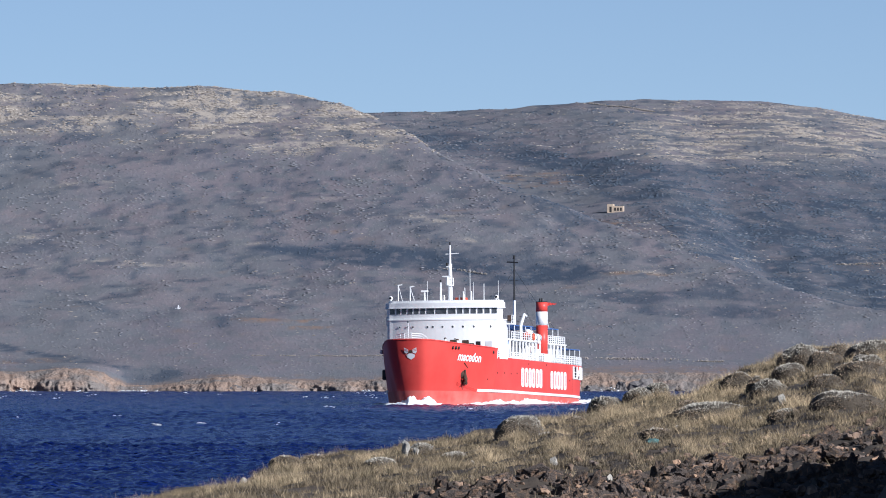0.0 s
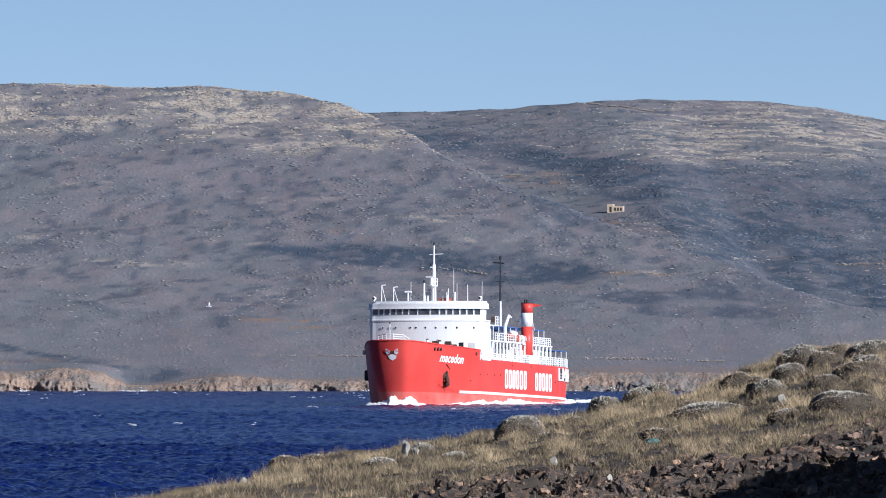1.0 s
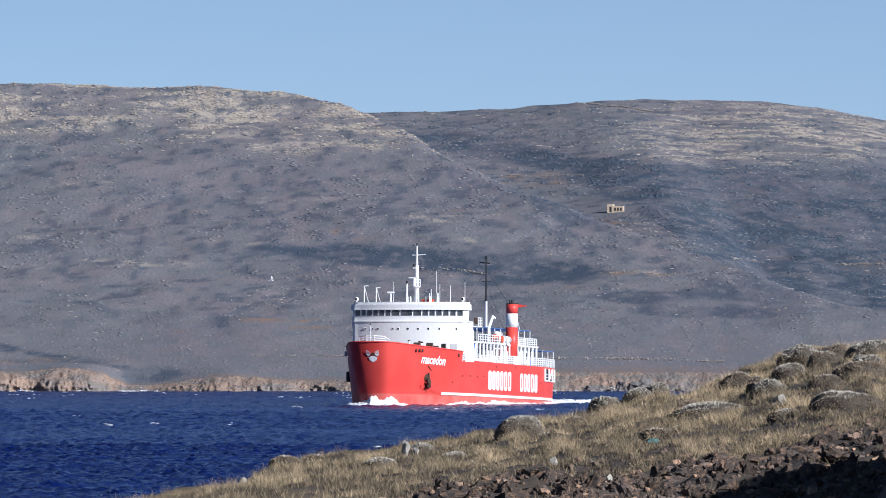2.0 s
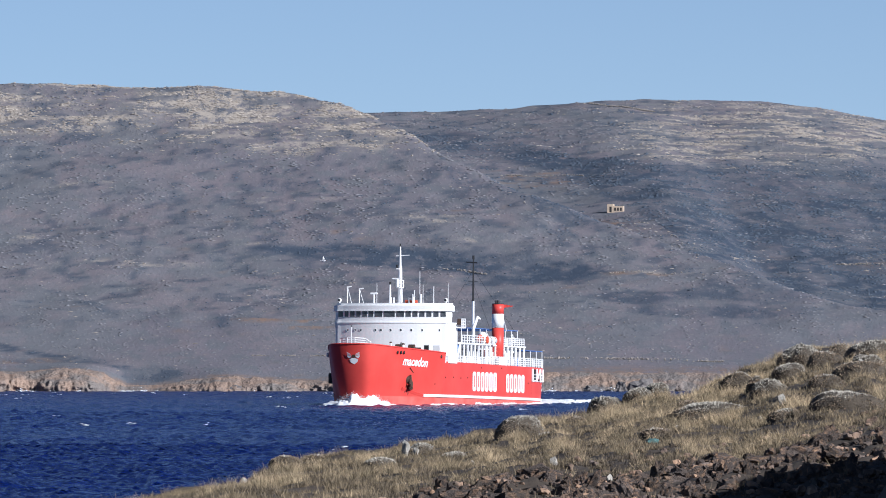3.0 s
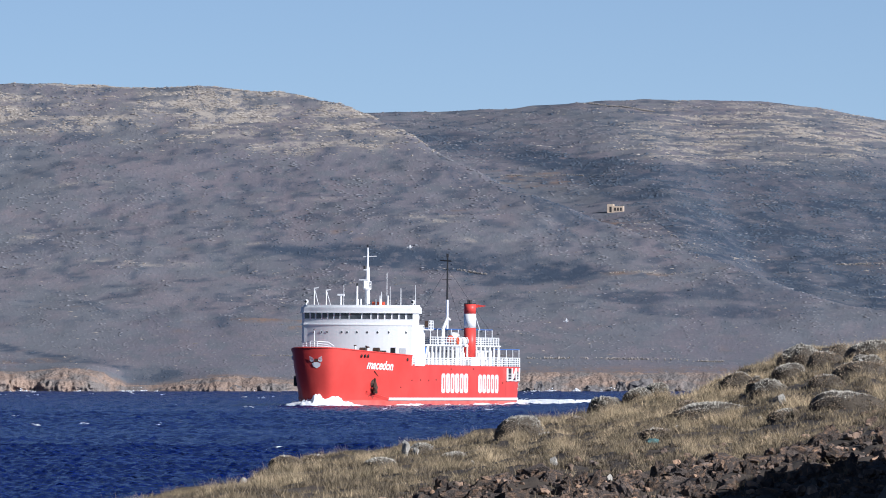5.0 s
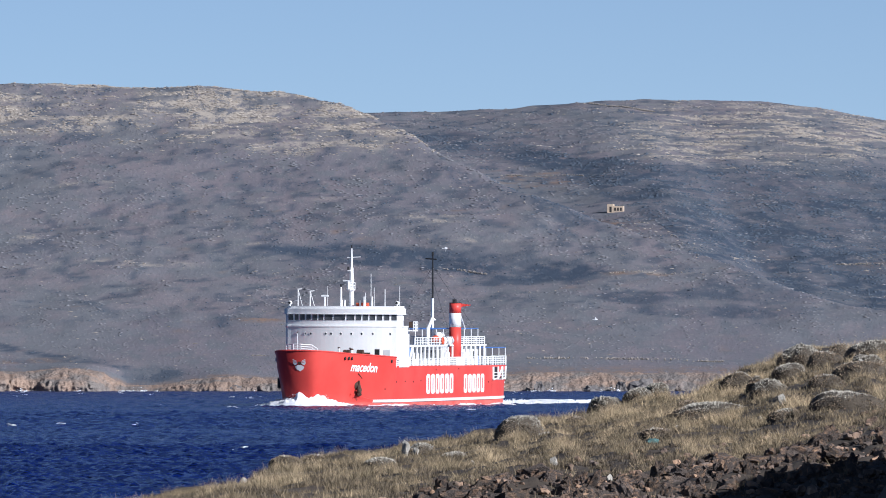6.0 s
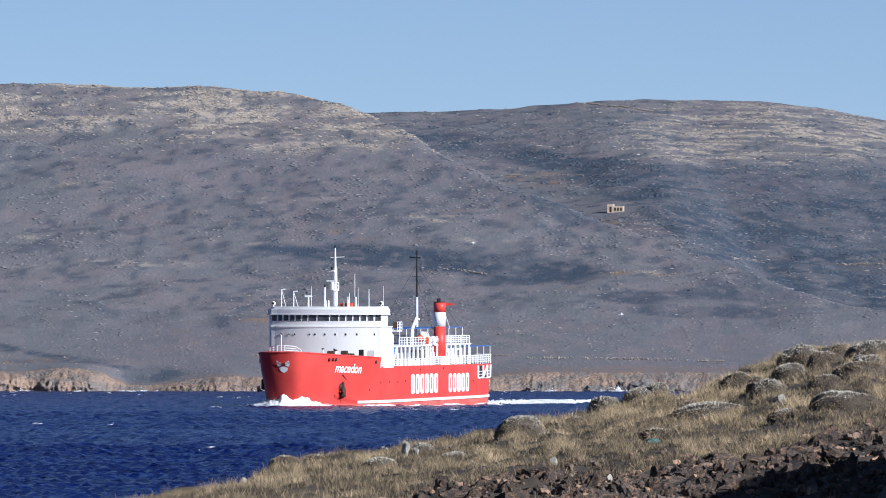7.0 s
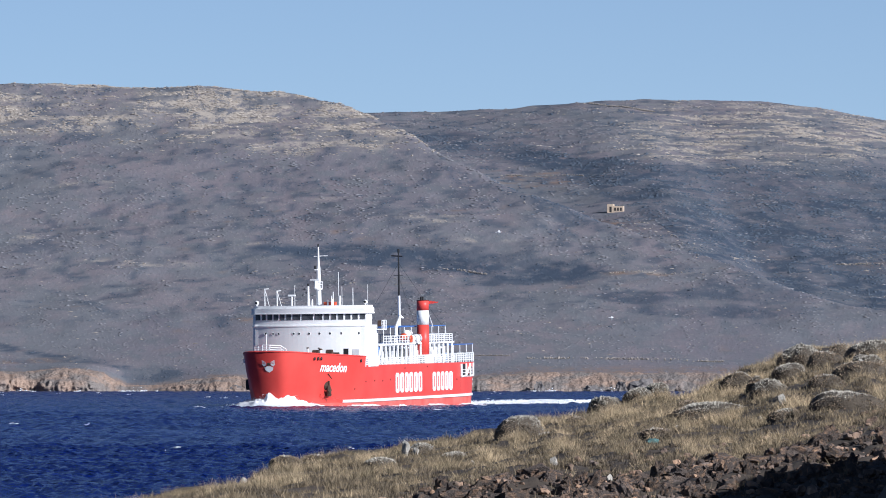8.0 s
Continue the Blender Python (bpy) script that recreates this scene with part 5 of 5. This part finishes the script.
def build_rocks():
    kinds = [rock_mesh(s, M_ROCK, 3) for s in range(14)]
    crags = [rock_mesh(30 + s, M_ROCK, 3) for s in range(8)]
    x, y, r = on_land(5200, 51, 126, 160)
    keep = r.rand(len(x)) < stony(x, y) * (0.35 + 0.65 * smooth(0.4, 0.6, fbm(x / 0.8, y / 3, 2, 52)))
    x, y = x[keep], y[keep]
    order = np.argsort(r.rand(len(x)))[:290]
    for i in order:
        s = 0.035 + 0.12 * r.rand() ** 2.2
        ob = new("rock", kinds[r.randint(14)] if s < 0.07 else crags[r.randint(8)])
        ob.matrix_basis = pose(x[i], y[i], float(land_z(x[i:i + 1], y[i:i + 1])[0]) + s * 0.35, *(r.rand(3) * 360)) @ Matrix.Diagonal((s * (1 + 0.6 * r.rand()), s * 1.1, s * (0.6 + 0.4 * r.rand()), 1))
        tagged(ob, "broken brown weathered rock lying on the ground", "rock", "rocks on the ledge")
    # ledges of living rock
    for i in range(190):
        x = -0.8 + 6.6 * r.rand()
        y = 126 + 28 * r.rand()
        if stony(np.array([x]), np.array([y]))[0] < 0.6:
            continue
        s = 0.06 + 0.12 * r.rand() ** 2.0
        ob = new("boulder", crags[r.randint(8)])
        ob.matrix_basis = pose(x, y, float(land_z(np.array([x]), np.array([y]))[0]) - s * 0.05, r.rand() * 30 - 15, r.rand() * 30 - 15, r.rand() * 360) @ Matrix.Diagonal((s * 1.15, s * 1.9, s * (0.6 + 0.4 * r.rand()), 1))
        tagged(ob, "large brown weathered boulder in the stony ledge", "boulder", "boulders on the ledge")
    # loose rubble
    bits = []
    coarse = rock_mesh(59, M_RUBBLE, 2)
    for k in range(6):
        me = rock_mesh(60 + k, M_RUBBLE, 2) if k else coarse
        co = np.empty(len(me.vertices) * 3)
        me.vertices.foreach_get("co", co)
        bits.append((co.reshape(-1, 3), np.array([p.vertices[:] for p in me.polygons])))
    x, y, r = on_land(15000, 57, 126, 162)
    keep = r.rand(len(x)) < np.maximum(stony(x, y), 0.25 * stony(x, y - 9))
    x, y = x[keep][:2500], y[keep][:2500]
    s = 0.010 + 0.055 * r.rand(len(x)) ** 2.6
    ob = strewn("rubble", bits, np.stack([x, y, land_z(x, y) + s * 0.3], -1), np.stack([s * (1 + 0.5 * r.rand(len(x))), s * 1.3, s * (0.7 + 0.6 * r.rand(len(x)))], -1), r.rand(len(x)) * 6.28, M_RUBBLE, False)
    tagged(ob, "loose brown and orange rubble on the ledge", "rubble", kind="stuff")
    # chips and gravel
    x, y, r = on_land(8000, 53, 126, 160)
    keep = r.rand(len(x)) < stony(x, y)
    x, y = x[keep], y[keep]
    s = 0.01 + 0.03 * r.rand(len(x)) ** 2.5
    ob = strewn("gravel", [ball(1, 0.35, 61), ball(1, 0.35, 62), ball(1, 0.35, 63)], np.stack([x, y, land_z(x, y)], -1), np.stack([s * 1.4, s * 1.2, s], -1), r.rand(len(x)) * 6.28, M_RUBBLE, False)
    tagged(ob, "brown stone chips strewn over the ledge", "gravel", kind="stuff")
    # single pale stones in the turf, and a scrap of plastic
    pale = rock_mesh(77, M_STONE)
    for px, py, s in ((3.70, 169.5, 0.055), (5.32, 168.5, 0.07), (2.18, 140.5, 0.06), (0.98, 141.0, 0.08), (1.55, 150.0, 0.06), (-0.62, 176.5, 0.10), (-0.45, 177.0, 0.07), (-3.3, 178.0, 0.07), (6.95, 179.0, 0.05), (4.9, 166.0, 0.05), (0.45, 164.0, 0.05)):
        ob = new("pale_stone", pale)
        ob.matrix_basis = pose(px, py, float(land_z(np.array([px]), np.array([py]))[0]) + s * 0.9, 12, 8, px * 100) @ Matrix.Diagonal((s * 0.75, s * 0.65, s * 1.5, 1))
        tagged(ob, "small pale limestone standing up from the grass", "stone", "pale stones in the turf")
    bv, bf = ball(2, 0.25, 88)
    ob = new("plastic_scrap", mesh_of("plastic_scrap", bv * [0.10, 0.08, 0.055], bf, M_LITTER, False))
    ob.matrix_basis = pose(3.13, 161.0, float(land_z(np.array([3.13]), np.array([161.0]))[0]) + 0.06)
    tagged(ob, "crumpled green plastic scrap lying in the grass", "litter")


build_rocks()


# ---- white water round the ferry ----
def round_bow(s, out):
    """Places on the water round the bow: s runs from -1 on the starboard side past the stem to 1 on the port side, out is the way off the hull."""
    x = 18.7 - 14.5 * np.abs(s) ** 1.25
    y = np.sign(s) * np.array([half(min(a + 0.38 * 6.5, 20.6), 0.2) for a in np.ravel(x)]).reshape(np.shape(x)) * np.minimum(1, np.abs(s) * 9)
    ahead = np.exp(-(s / 0.16) ** 2)
    side = np.sign(s) * np.sqrt(np.clip(1 - ahead ** 2, 0, 1))
    return x + ahead * out, y + side * out


def build_bow_wave():
    """A heap of white water round the bow, rough with froth, and a thin white line along the sides."""
    r = np.random.RandomState(3)
    us, vs = np.linspace(-1, 1, 260), np.linspace(0, 1, 24)
    V, U = np.meshgrid(vs, us)
    wide = np.where(U > 0, 1.5 + 2.6 * np.abs(U), 1.5 + 6.2 * np.abs(U) ** 0.6)
    x, y = round_bow(U, -0.4 + V * wide)
    top = 1.25 * np.exp(-((U - 0.05) / 0.34) ** 2) + 0.35 * (1 - np.abs(U))
    rough = 0.3 + 1.4 * fbm(x * 1.1, y * 1.1 + 40, 4, 23)
    z = -0.4 + top * np.sin(np.clip(0.4 + 0.6 * V, 0, 1) * math.pi) ** 0.8 * rough + (fbm(x * 3.5, y * 3.5 + 9, 3, 29) - 0.5) * 0.35
    ob = sheet("bow_wave", x, y, z, M_FOAM)
    tagged(ob, "white bow wave foaming along the red hull", "foam", kind="stuff")
    n = 9000
    x = 10 - 63 * r.rand(n)
    out = np.abs(r.randn(n)) * (0.25 + 0.012 * (10 - x))
    y = np.array([half(a, 0.0) for a in x]) + out
    patch = 0.35 + 0.65 * smooth(0.4, 0.6, fbm(x / 4, x * 0, 2, 91))
    z = -0.1 + 0.30 * r.rand(n) * np.exp(-out / 0.8) * patch
    s = (0.04 + 0.05 * r.rand(n)) * patch
    line = strewn("side_foam", [chip(0.3, 7)], np.stack([x, y * np.where(r.rand(n) < 0.7, 1, -1), z], -1), np.stack([s * 2.5, s * 1.2, s], -1), r.rand(n) * 0.4, M_FOAM)
    tagged(line, "thin white foam line along the hull", "foam", kind="stuff")
    return ob, line


def build_wash():
    """Ragged white water washing along the port side, from abaft the anchor to the stern."""
    us, vs = np.linspace(0, 1, 420), np.linspace(0, 1, 14)
    V, U = np.meshgrid(vs, us)
    x = 13 - 58 * U
    side = np.array([half(a, 0.3) for a in x[:, 0]])[:, None]
    wide = 0.8 + 2.2 * np.sin(np.clip(U * 1.15, 0, 1) * math.pi) ** 0.7
    y = side - 0.3 + V * wide
    tall = 0.25 + 0.75 * np.sin(np.clip(U * 1.3, 0, 1) * math.pi)
    z = -0.35 + tall * (0.2 + 1.3 * fbm(x / 1.6, V * 2 + 7, 4, 47)) * (1 - V) ** 0.6 + (fbm(x * 2.2, y * 3, 3, 48) - 0.5) * 0.3
    return tagged(sheet("hull_wash", x, y, z, M_FOAM), "white water washing along the red hull", "foam", kind="stuff")


def build_splash(seed, spread, top):
    """Spray thrown from the bow, in drops."""
    r = np.random.RandomState(seed)
    n = 13000
    u = np.clip(r.randn(n) * 0.36 - 0.03, -1, 1)
    out = np.abs(r.randn(n)) * spread * (0.5 + 0.7 * np.abs(u)) - 0.2
    x, y = round_bow(u, out)
    clump = 0.35 + 1.1 * fbm(u * 14, out / 0.7, 3, seed)
    z = -0.4 + top * clump * np.exp(-(u / 0.5) ** 2) * np.exp(-(out / spread / 1.2) ** 2) * r.rand(n) ** 0.8
    s = 0.014 + 0.034 * r.rand(n) ** 2
    ob = strewn("spray", [chip(0.3, 9), chip(0.3, 10)], np.stack([x, y, z], -1), np.stack([s * 1.4, s * 1.3, s], -1), r.rand(n) * 6.28, M_FOAM)
    return tagged(ob, "white spray thrown up by the bow", "spray", kind="stuff")


def build_wake():
    """The churned track that the ferry leaves: a ragged sheet of foam, and loose froth on it."""
    r = np.random.RandomState(4)
    a = radians(16.0)
    x0, y0 = -16.7 + math.sin(a) * 50, 1382 + math.cos(a) * 50

    def track(d, across):
        return x0 + math.sin(a) * d + math.cos(a) * across + 0.0004 * d * d, y0 + math.cos(a) * d - math.sin(a) * across

    D, A = np.meshgrid(np.linspace(0, 78, 320), np.linspace(-1, 1, 40))
    X, Y = track(D, A * (6.0 + 0.03 * D) * (1 - smooth(50, 78, D)))
    Z = -0.55 + (1 - A ** 2) * (0.25 + 0.75 * smooth(0.32, 0.62, fbm(D / 2.2, A * 3, 4, 18))) * (1 + 0.4 * smooth(30, 58, D)) * (0.45 + 0.55 * np.exp(-D / 120))
    foam = sheet("wake_foam", X, Y, Z, M_FOAM)
    tagged(foam, "white ragged foam sheet behind the ferry", "wake", kind="stuff")
    n = 12000
    d = 76 * r.rand(n) ** 1.1
    x, y = track(d, r.randn(n) * (2.6 + 0.02 * d))
    patch = smooth(0.38, 0.6, fbm(x / 3, y / 9, 3, 17))
    keep = r.rand(n) < patch * (1 - 0.8 * smooth(40, 76, d))
    x, y, d = x[keep], y[keep], d[keep]
    n = len(x)
    z = 0.02 + 0.35 * r.rand(n) ** 1.4 * (0.5 + 0.9 * smooth(25, 60, d))
    s = (0.03 + 0.055 * r.rand(n)) * np.exp(-d / 250)
    ob = strewn("wake", [chip(0.3, 12), chip(0.3, 13)], np.stack([x, y, z], -1), np.stack([s * 2.2, s * 1.6, s], -1), r.rand(n) * 6.28, M_FOAM)
    return tagged(ob, "white churned wake trailing behind the ferry", "wake", kind="stuff")


def build_surf():
    r = np.random.RandomState(14)
    n = 9000
    x = -120 + 240 * r.rand(n)
    keep = r.rand(n) < 0.6 * smooth(0.66, 0.82, fbm(x / 5, x * 0, 3, 44))
    x = x[keep]
    n = len(x)
    y = SHORE - 11 - np.abs(r.randn(n)) * 3
    lump = smooth(0.6, 0.8, fbm(x / 3, x * 0, 2, 45))
    z = 0.0 + (0.2 + 0.8 * lump) * r.rand(n) ** 3
    s = 0.06 + 0.09 * r.rand(n)
    ob = strewn("surf", [chip(0.3, 15)], np.stack([x, y, z], -1), np.stack([s * 2, s, s], -1), r.rand(n) * 6.28, M_FOAM)
    return tagged(ob, "white surf breaking at the foot of the cliff", "surf", kind="stuff")


def build_shore_rocks():
    shapes = [rock_mesh(90 + k, M_SHORE, 3) for k in range(3)]
    # rocks placed where the cliff foot lies in shade, their colour darkened for it
    for i, (x, w, h) in enumerate(((36.6, 1.2, 1.5), (40.8, 2.5, 2.3), (45.2, 2.3, 1.2), (19.6, 1.4, 1.5), (31.0, 1.9, 1.0), (-44.0, 2.6, 1.2))):
        ob = new("shore_rock", shapes[i % 3])
        ob.matrix_basis = pose(x, SHORE - 10.5, 0.2 * h, 0, 0, 50 * i) @ Matrix.Diagonal((w, w, h, 1))
        tagged(ob, "rock in the sea below the cliff, coloured dark for shade", "rock", "rocks below the far cliff")


def build_shore_splash(x0, wide, top, seed):
    r = np.random.RandomState(seed)
    n = 1400
    u = r.randn(n)
    peak = np.exp(-((u - 0.7) / 0.45) ** 2)
    p = np.stack([u * wide, r.randn(n) * 0.6, (0.15 + top * peak) * r.rand(n) ** 1.3], -1)
    k = 0.05 + 0.09 * r.rand(n)
    ob = strewn("shore_splash", [chip(0.3, 18)], p, np.stack([k * 1.5, k, k], -1), r.rand(n) * 6.28, M_FOAM)
    return tagged(ob, "white surf bursting below the far cliff", "surf", kind="stuff")


build_shore_rocks()
shore_splashes = [(26.0, build_shore_splash(26.0, 1.9, 0.9, 71), ((0.0, -0.9), (2.8, -0.9), (3.5, -0.5), (4.0, 0.0), (4.6, -0.2), (5.8, -1.0), (8.0, -1.3))), (35.2, build_shore_splash(35.2, 1.0, 0.9, 72), ((0.0, -0.8), (1.2, -1.2), (4.7, -1.2), (6.0, -0.6), (6.8, 0.0), (7.5, -0.7), (8.0, -1.2))), (-33.0, build_shore_splash(-33.0, 1.2, 1.2, 73), ((0.0, -1.2), (6.0, -1.2), (7.4, -0.4), (8.0, 0.0)))]
bow_wave, side_foam = build_bow_wave()
hull_wash = build_wash()
splash_a, splash_b = build_splash(31, 1.5, 2.6), build_splash(32, 4.6, 1.5)
build_wake()
build_surf()


# ---- gulls ----
def build_gull():
    g = new("gull")
    tagged(g, "white gull with grey wings in flight", "gull", "gulls over the sea")
    bm = b_ball((0, 0, 0), 0.13, squash=(2.1, 0.9, 0.85))
    b_ball((0.3, 0, 0.05), 0.075, bm, 1)
    part("body", bm, M_GULL, g, "", True)
    part("beak", b_tube((0.36, 0, 0.04), (0.46, 0, 0.02), 0.02, 0.005, 5), M_ORANGE, g)
    bm = bmesh.new()
    f = [bm.verts.new(p) for p in ((-0.2, 0.05, 0), (-0.2, -0.05, 0), (-0.45, -0.1, 0.01), (-0.45, 0.1, 0.01))]
    bm.faces.new(f)
    bmesh.ops.solidify(bm, geom=bm.faces[:], thickness=0.015)
    part("tail", bm, M_GULL, g)
    wings = []
    for side in (1, -1):
        bm = bmesh.new()
        f = [bm.verts.new(p) for p in ((0.13, 0, 0), (0.2, side * 0.3, 0.06), (0.05, side * 0.72, 0.0), (-0.06, side * 0.6, 0.0), (-0.06, side * 0.3, 0.05), (-0.12, 0, 0))]
        bm.faces.new(f if side > 0 else f[::-1])
        bmesh.ops.solidify(bm, geom=bm.faces[:], thickness=0.03)
        w = part("wing", bm, M_GULLGREY if side < 0 else M_GULL, g)
        wings.append(w)
    return g, wings


gull_a, wings_a = build_gull()
gull_b, wings_b = build_gull()


# ---- everything that moves ----
SHIP_ROWS = ((0.0, 0.31, 1440.0, 0.62, 13.92, 1.12, 0.65), (0.5, -0.90, 1436.4, 0.56, 14.01, 1.18, 0.35), (1.0, -2.03, 1432.8, 0.48, 14.28, 1.15, 0.13),
             (1.5, -3.22, 1429.1, 0.40, 14.51, 1.09, 0.01), (3.0, -6.59, 1418.2, 0.13, 15.47, 0.75, -0.13), (3.5, -7.73, 1414.6, 0.05, 15.81, 0.64, -0.22),
             (4.0, -8.79, 1411.0, 0.01, 16.16, 0.54, -0.31), (4.5, -9.87, 1407.4, -0.08, 16.47, 0.38, -0.39), (6.0, -12.88, 1396.5, -0.38, 16.78, -0.39, -0.35),
             (6.5, -13.89, 1392.9, -0.45, 16.80, -0.59, -0.30), (7.0, -14.84, 1389.2, -0.48, 16.69, -0.70, -0.12), (7.5, -15.81, 1385.6, -0.47, 16.48, -0.76, 0.17),
             (8.0, -16.70, 1382.0, -0.40, 16.20, -0.78, 0.53))


def heading(x, y, z, yaw, pitch=0.0, roll=0.0):
    return Matrix.Translation((x, y, z)) @ Matrix.Rotation(radians(-90 - yaw), 4, 'Z') @ Matrix.Rotation(radians(-pitch), 4, 'Y') @ Matrix.Rotation(radians(roll), 4, 'X')


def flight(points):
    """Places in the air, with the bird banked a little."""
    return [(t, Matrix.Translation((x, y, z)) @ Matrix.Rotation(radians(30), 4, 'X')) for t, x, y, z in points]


def flap(wings, rate, phase):
    for w, side in zip(wings, (1, -1)):
        rows = []
        for k in range(0, 81, 2):
            t = k / 10
            rows.append((t, Matrix.Rotation(side * radians(12 + 26 * math.sin(t * rate + phase)), 4, 'X')))
        walk(w, rows)


def motions():
    walk(ship, [(t, heading(x, y, z, yaw, p, r)) for t, x, y, z, yaw, p, r in SHIP_ROWS])
    # the froth follows the ferry and swells as the bow dips
    swell_of = {0.0: -0.35, 0.5: -0.35, 1.0: -0.3, 1.5: -0.3, 3.0: 0.0, 3.5: 0.35, 4.0: 0.2, 4.5: -0.1, 6.0: 0.3, 6.5: 0.15, 7.0: 0.05, 7.5: 0.1, 8.0: 0.25}
    walk(bow_wave, [(t, heading(x, y, swell_of[t], yaw)) for t, x, y, z, yaw, p, r in SHIP_ROWS])
    walk(side_foam, [(t, heading(x, y, 0.0, yaw)) for t, x, y, z, yaw, p, r in SHIP_ROWS])
    wash_of = {0.0: 0.1, 0.5: 0.1, 1.0: 0.1, 1.5: 0.05, 3.0: -0.35, 3.5: -0.45, 4.0: -0.5, 4.5: -0.5, 6.0: -0.55, 6.5: -0.55, 7.0: -0.5, 7.5: -0.5, 8.0: -0.5}
    walk(hull_wash, [(t, heading(x, y, wash_of[t], yaw)) for t, x, y, z, yaw, p, r in SHIP_ROWS])
    lift_a = {0.0: -2.2, 0.5: -2.3, 1.0: -1.8, 1.5: -2.2, 3.0: -0.5, 3.5: 0.1, 4.0: -0.3, 4.5: -1.5, 6.0: -0.4, 6.5: -0.8, 7.0: -1.0, 7.5: -0.7, 8.0: -0.4}
    lift_b = {0.0: -1.2, 0.5: -1.3, 1.0: -1.2, 1.5: -1.3, 3.0: -1.2, 3.5: -0.2, 4.0: 0.0, 4.5: -0.5, 6.0: -0.1, 6.5: -0.1, 7.0: -0.2, 7.5: 0.0, 8.0: -0.1}
    walk(splash_a, [(t, heading(x, y, lift_a[t], yaw)) for t, x, y, z, yaw, p, r in SHIP_ROWS])
    walk(splash_b, [(t, heading(x, y, lift_b[t], yaw)) for t, x, y, z, yaw, p, r in SHIP_ROWS])
    for x, ob, rows in shore_splashes:
        walk(ob, [(t, pose(x, SHORE - 13.5, z)) for t, z in rows])
    for ob in (swell, caps):
        walk(ob, [(0.0, pose(8, 4, 0)), (4.0, pose(0, 0, 0)), (8.0, pose(-8, -4, 0))])
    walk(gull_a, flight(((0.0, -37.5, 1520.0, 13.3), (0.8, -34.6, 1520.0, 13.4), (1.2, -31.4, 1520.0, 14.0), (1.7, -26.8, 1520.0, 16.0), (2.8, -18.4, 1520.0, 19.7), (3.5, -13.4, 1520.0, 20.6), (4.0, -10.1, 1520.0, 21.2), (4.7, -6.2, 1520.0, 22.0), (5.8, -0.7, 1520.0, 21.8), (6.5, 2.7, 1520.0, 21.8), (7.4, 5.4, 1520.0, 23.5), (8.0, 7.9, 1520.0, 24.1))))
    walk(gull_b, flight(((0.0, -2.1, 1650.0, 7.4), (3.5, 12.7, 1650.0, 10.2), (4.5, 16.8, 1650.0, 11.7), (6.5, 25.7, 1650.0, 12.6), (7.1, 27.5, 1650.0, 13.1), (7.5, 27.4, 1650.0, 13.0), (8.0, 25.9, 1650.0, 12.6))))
    flap(wings_a, 7.0, 0.0)
    flap(wings_b, 6.0, 1.3)


motions()
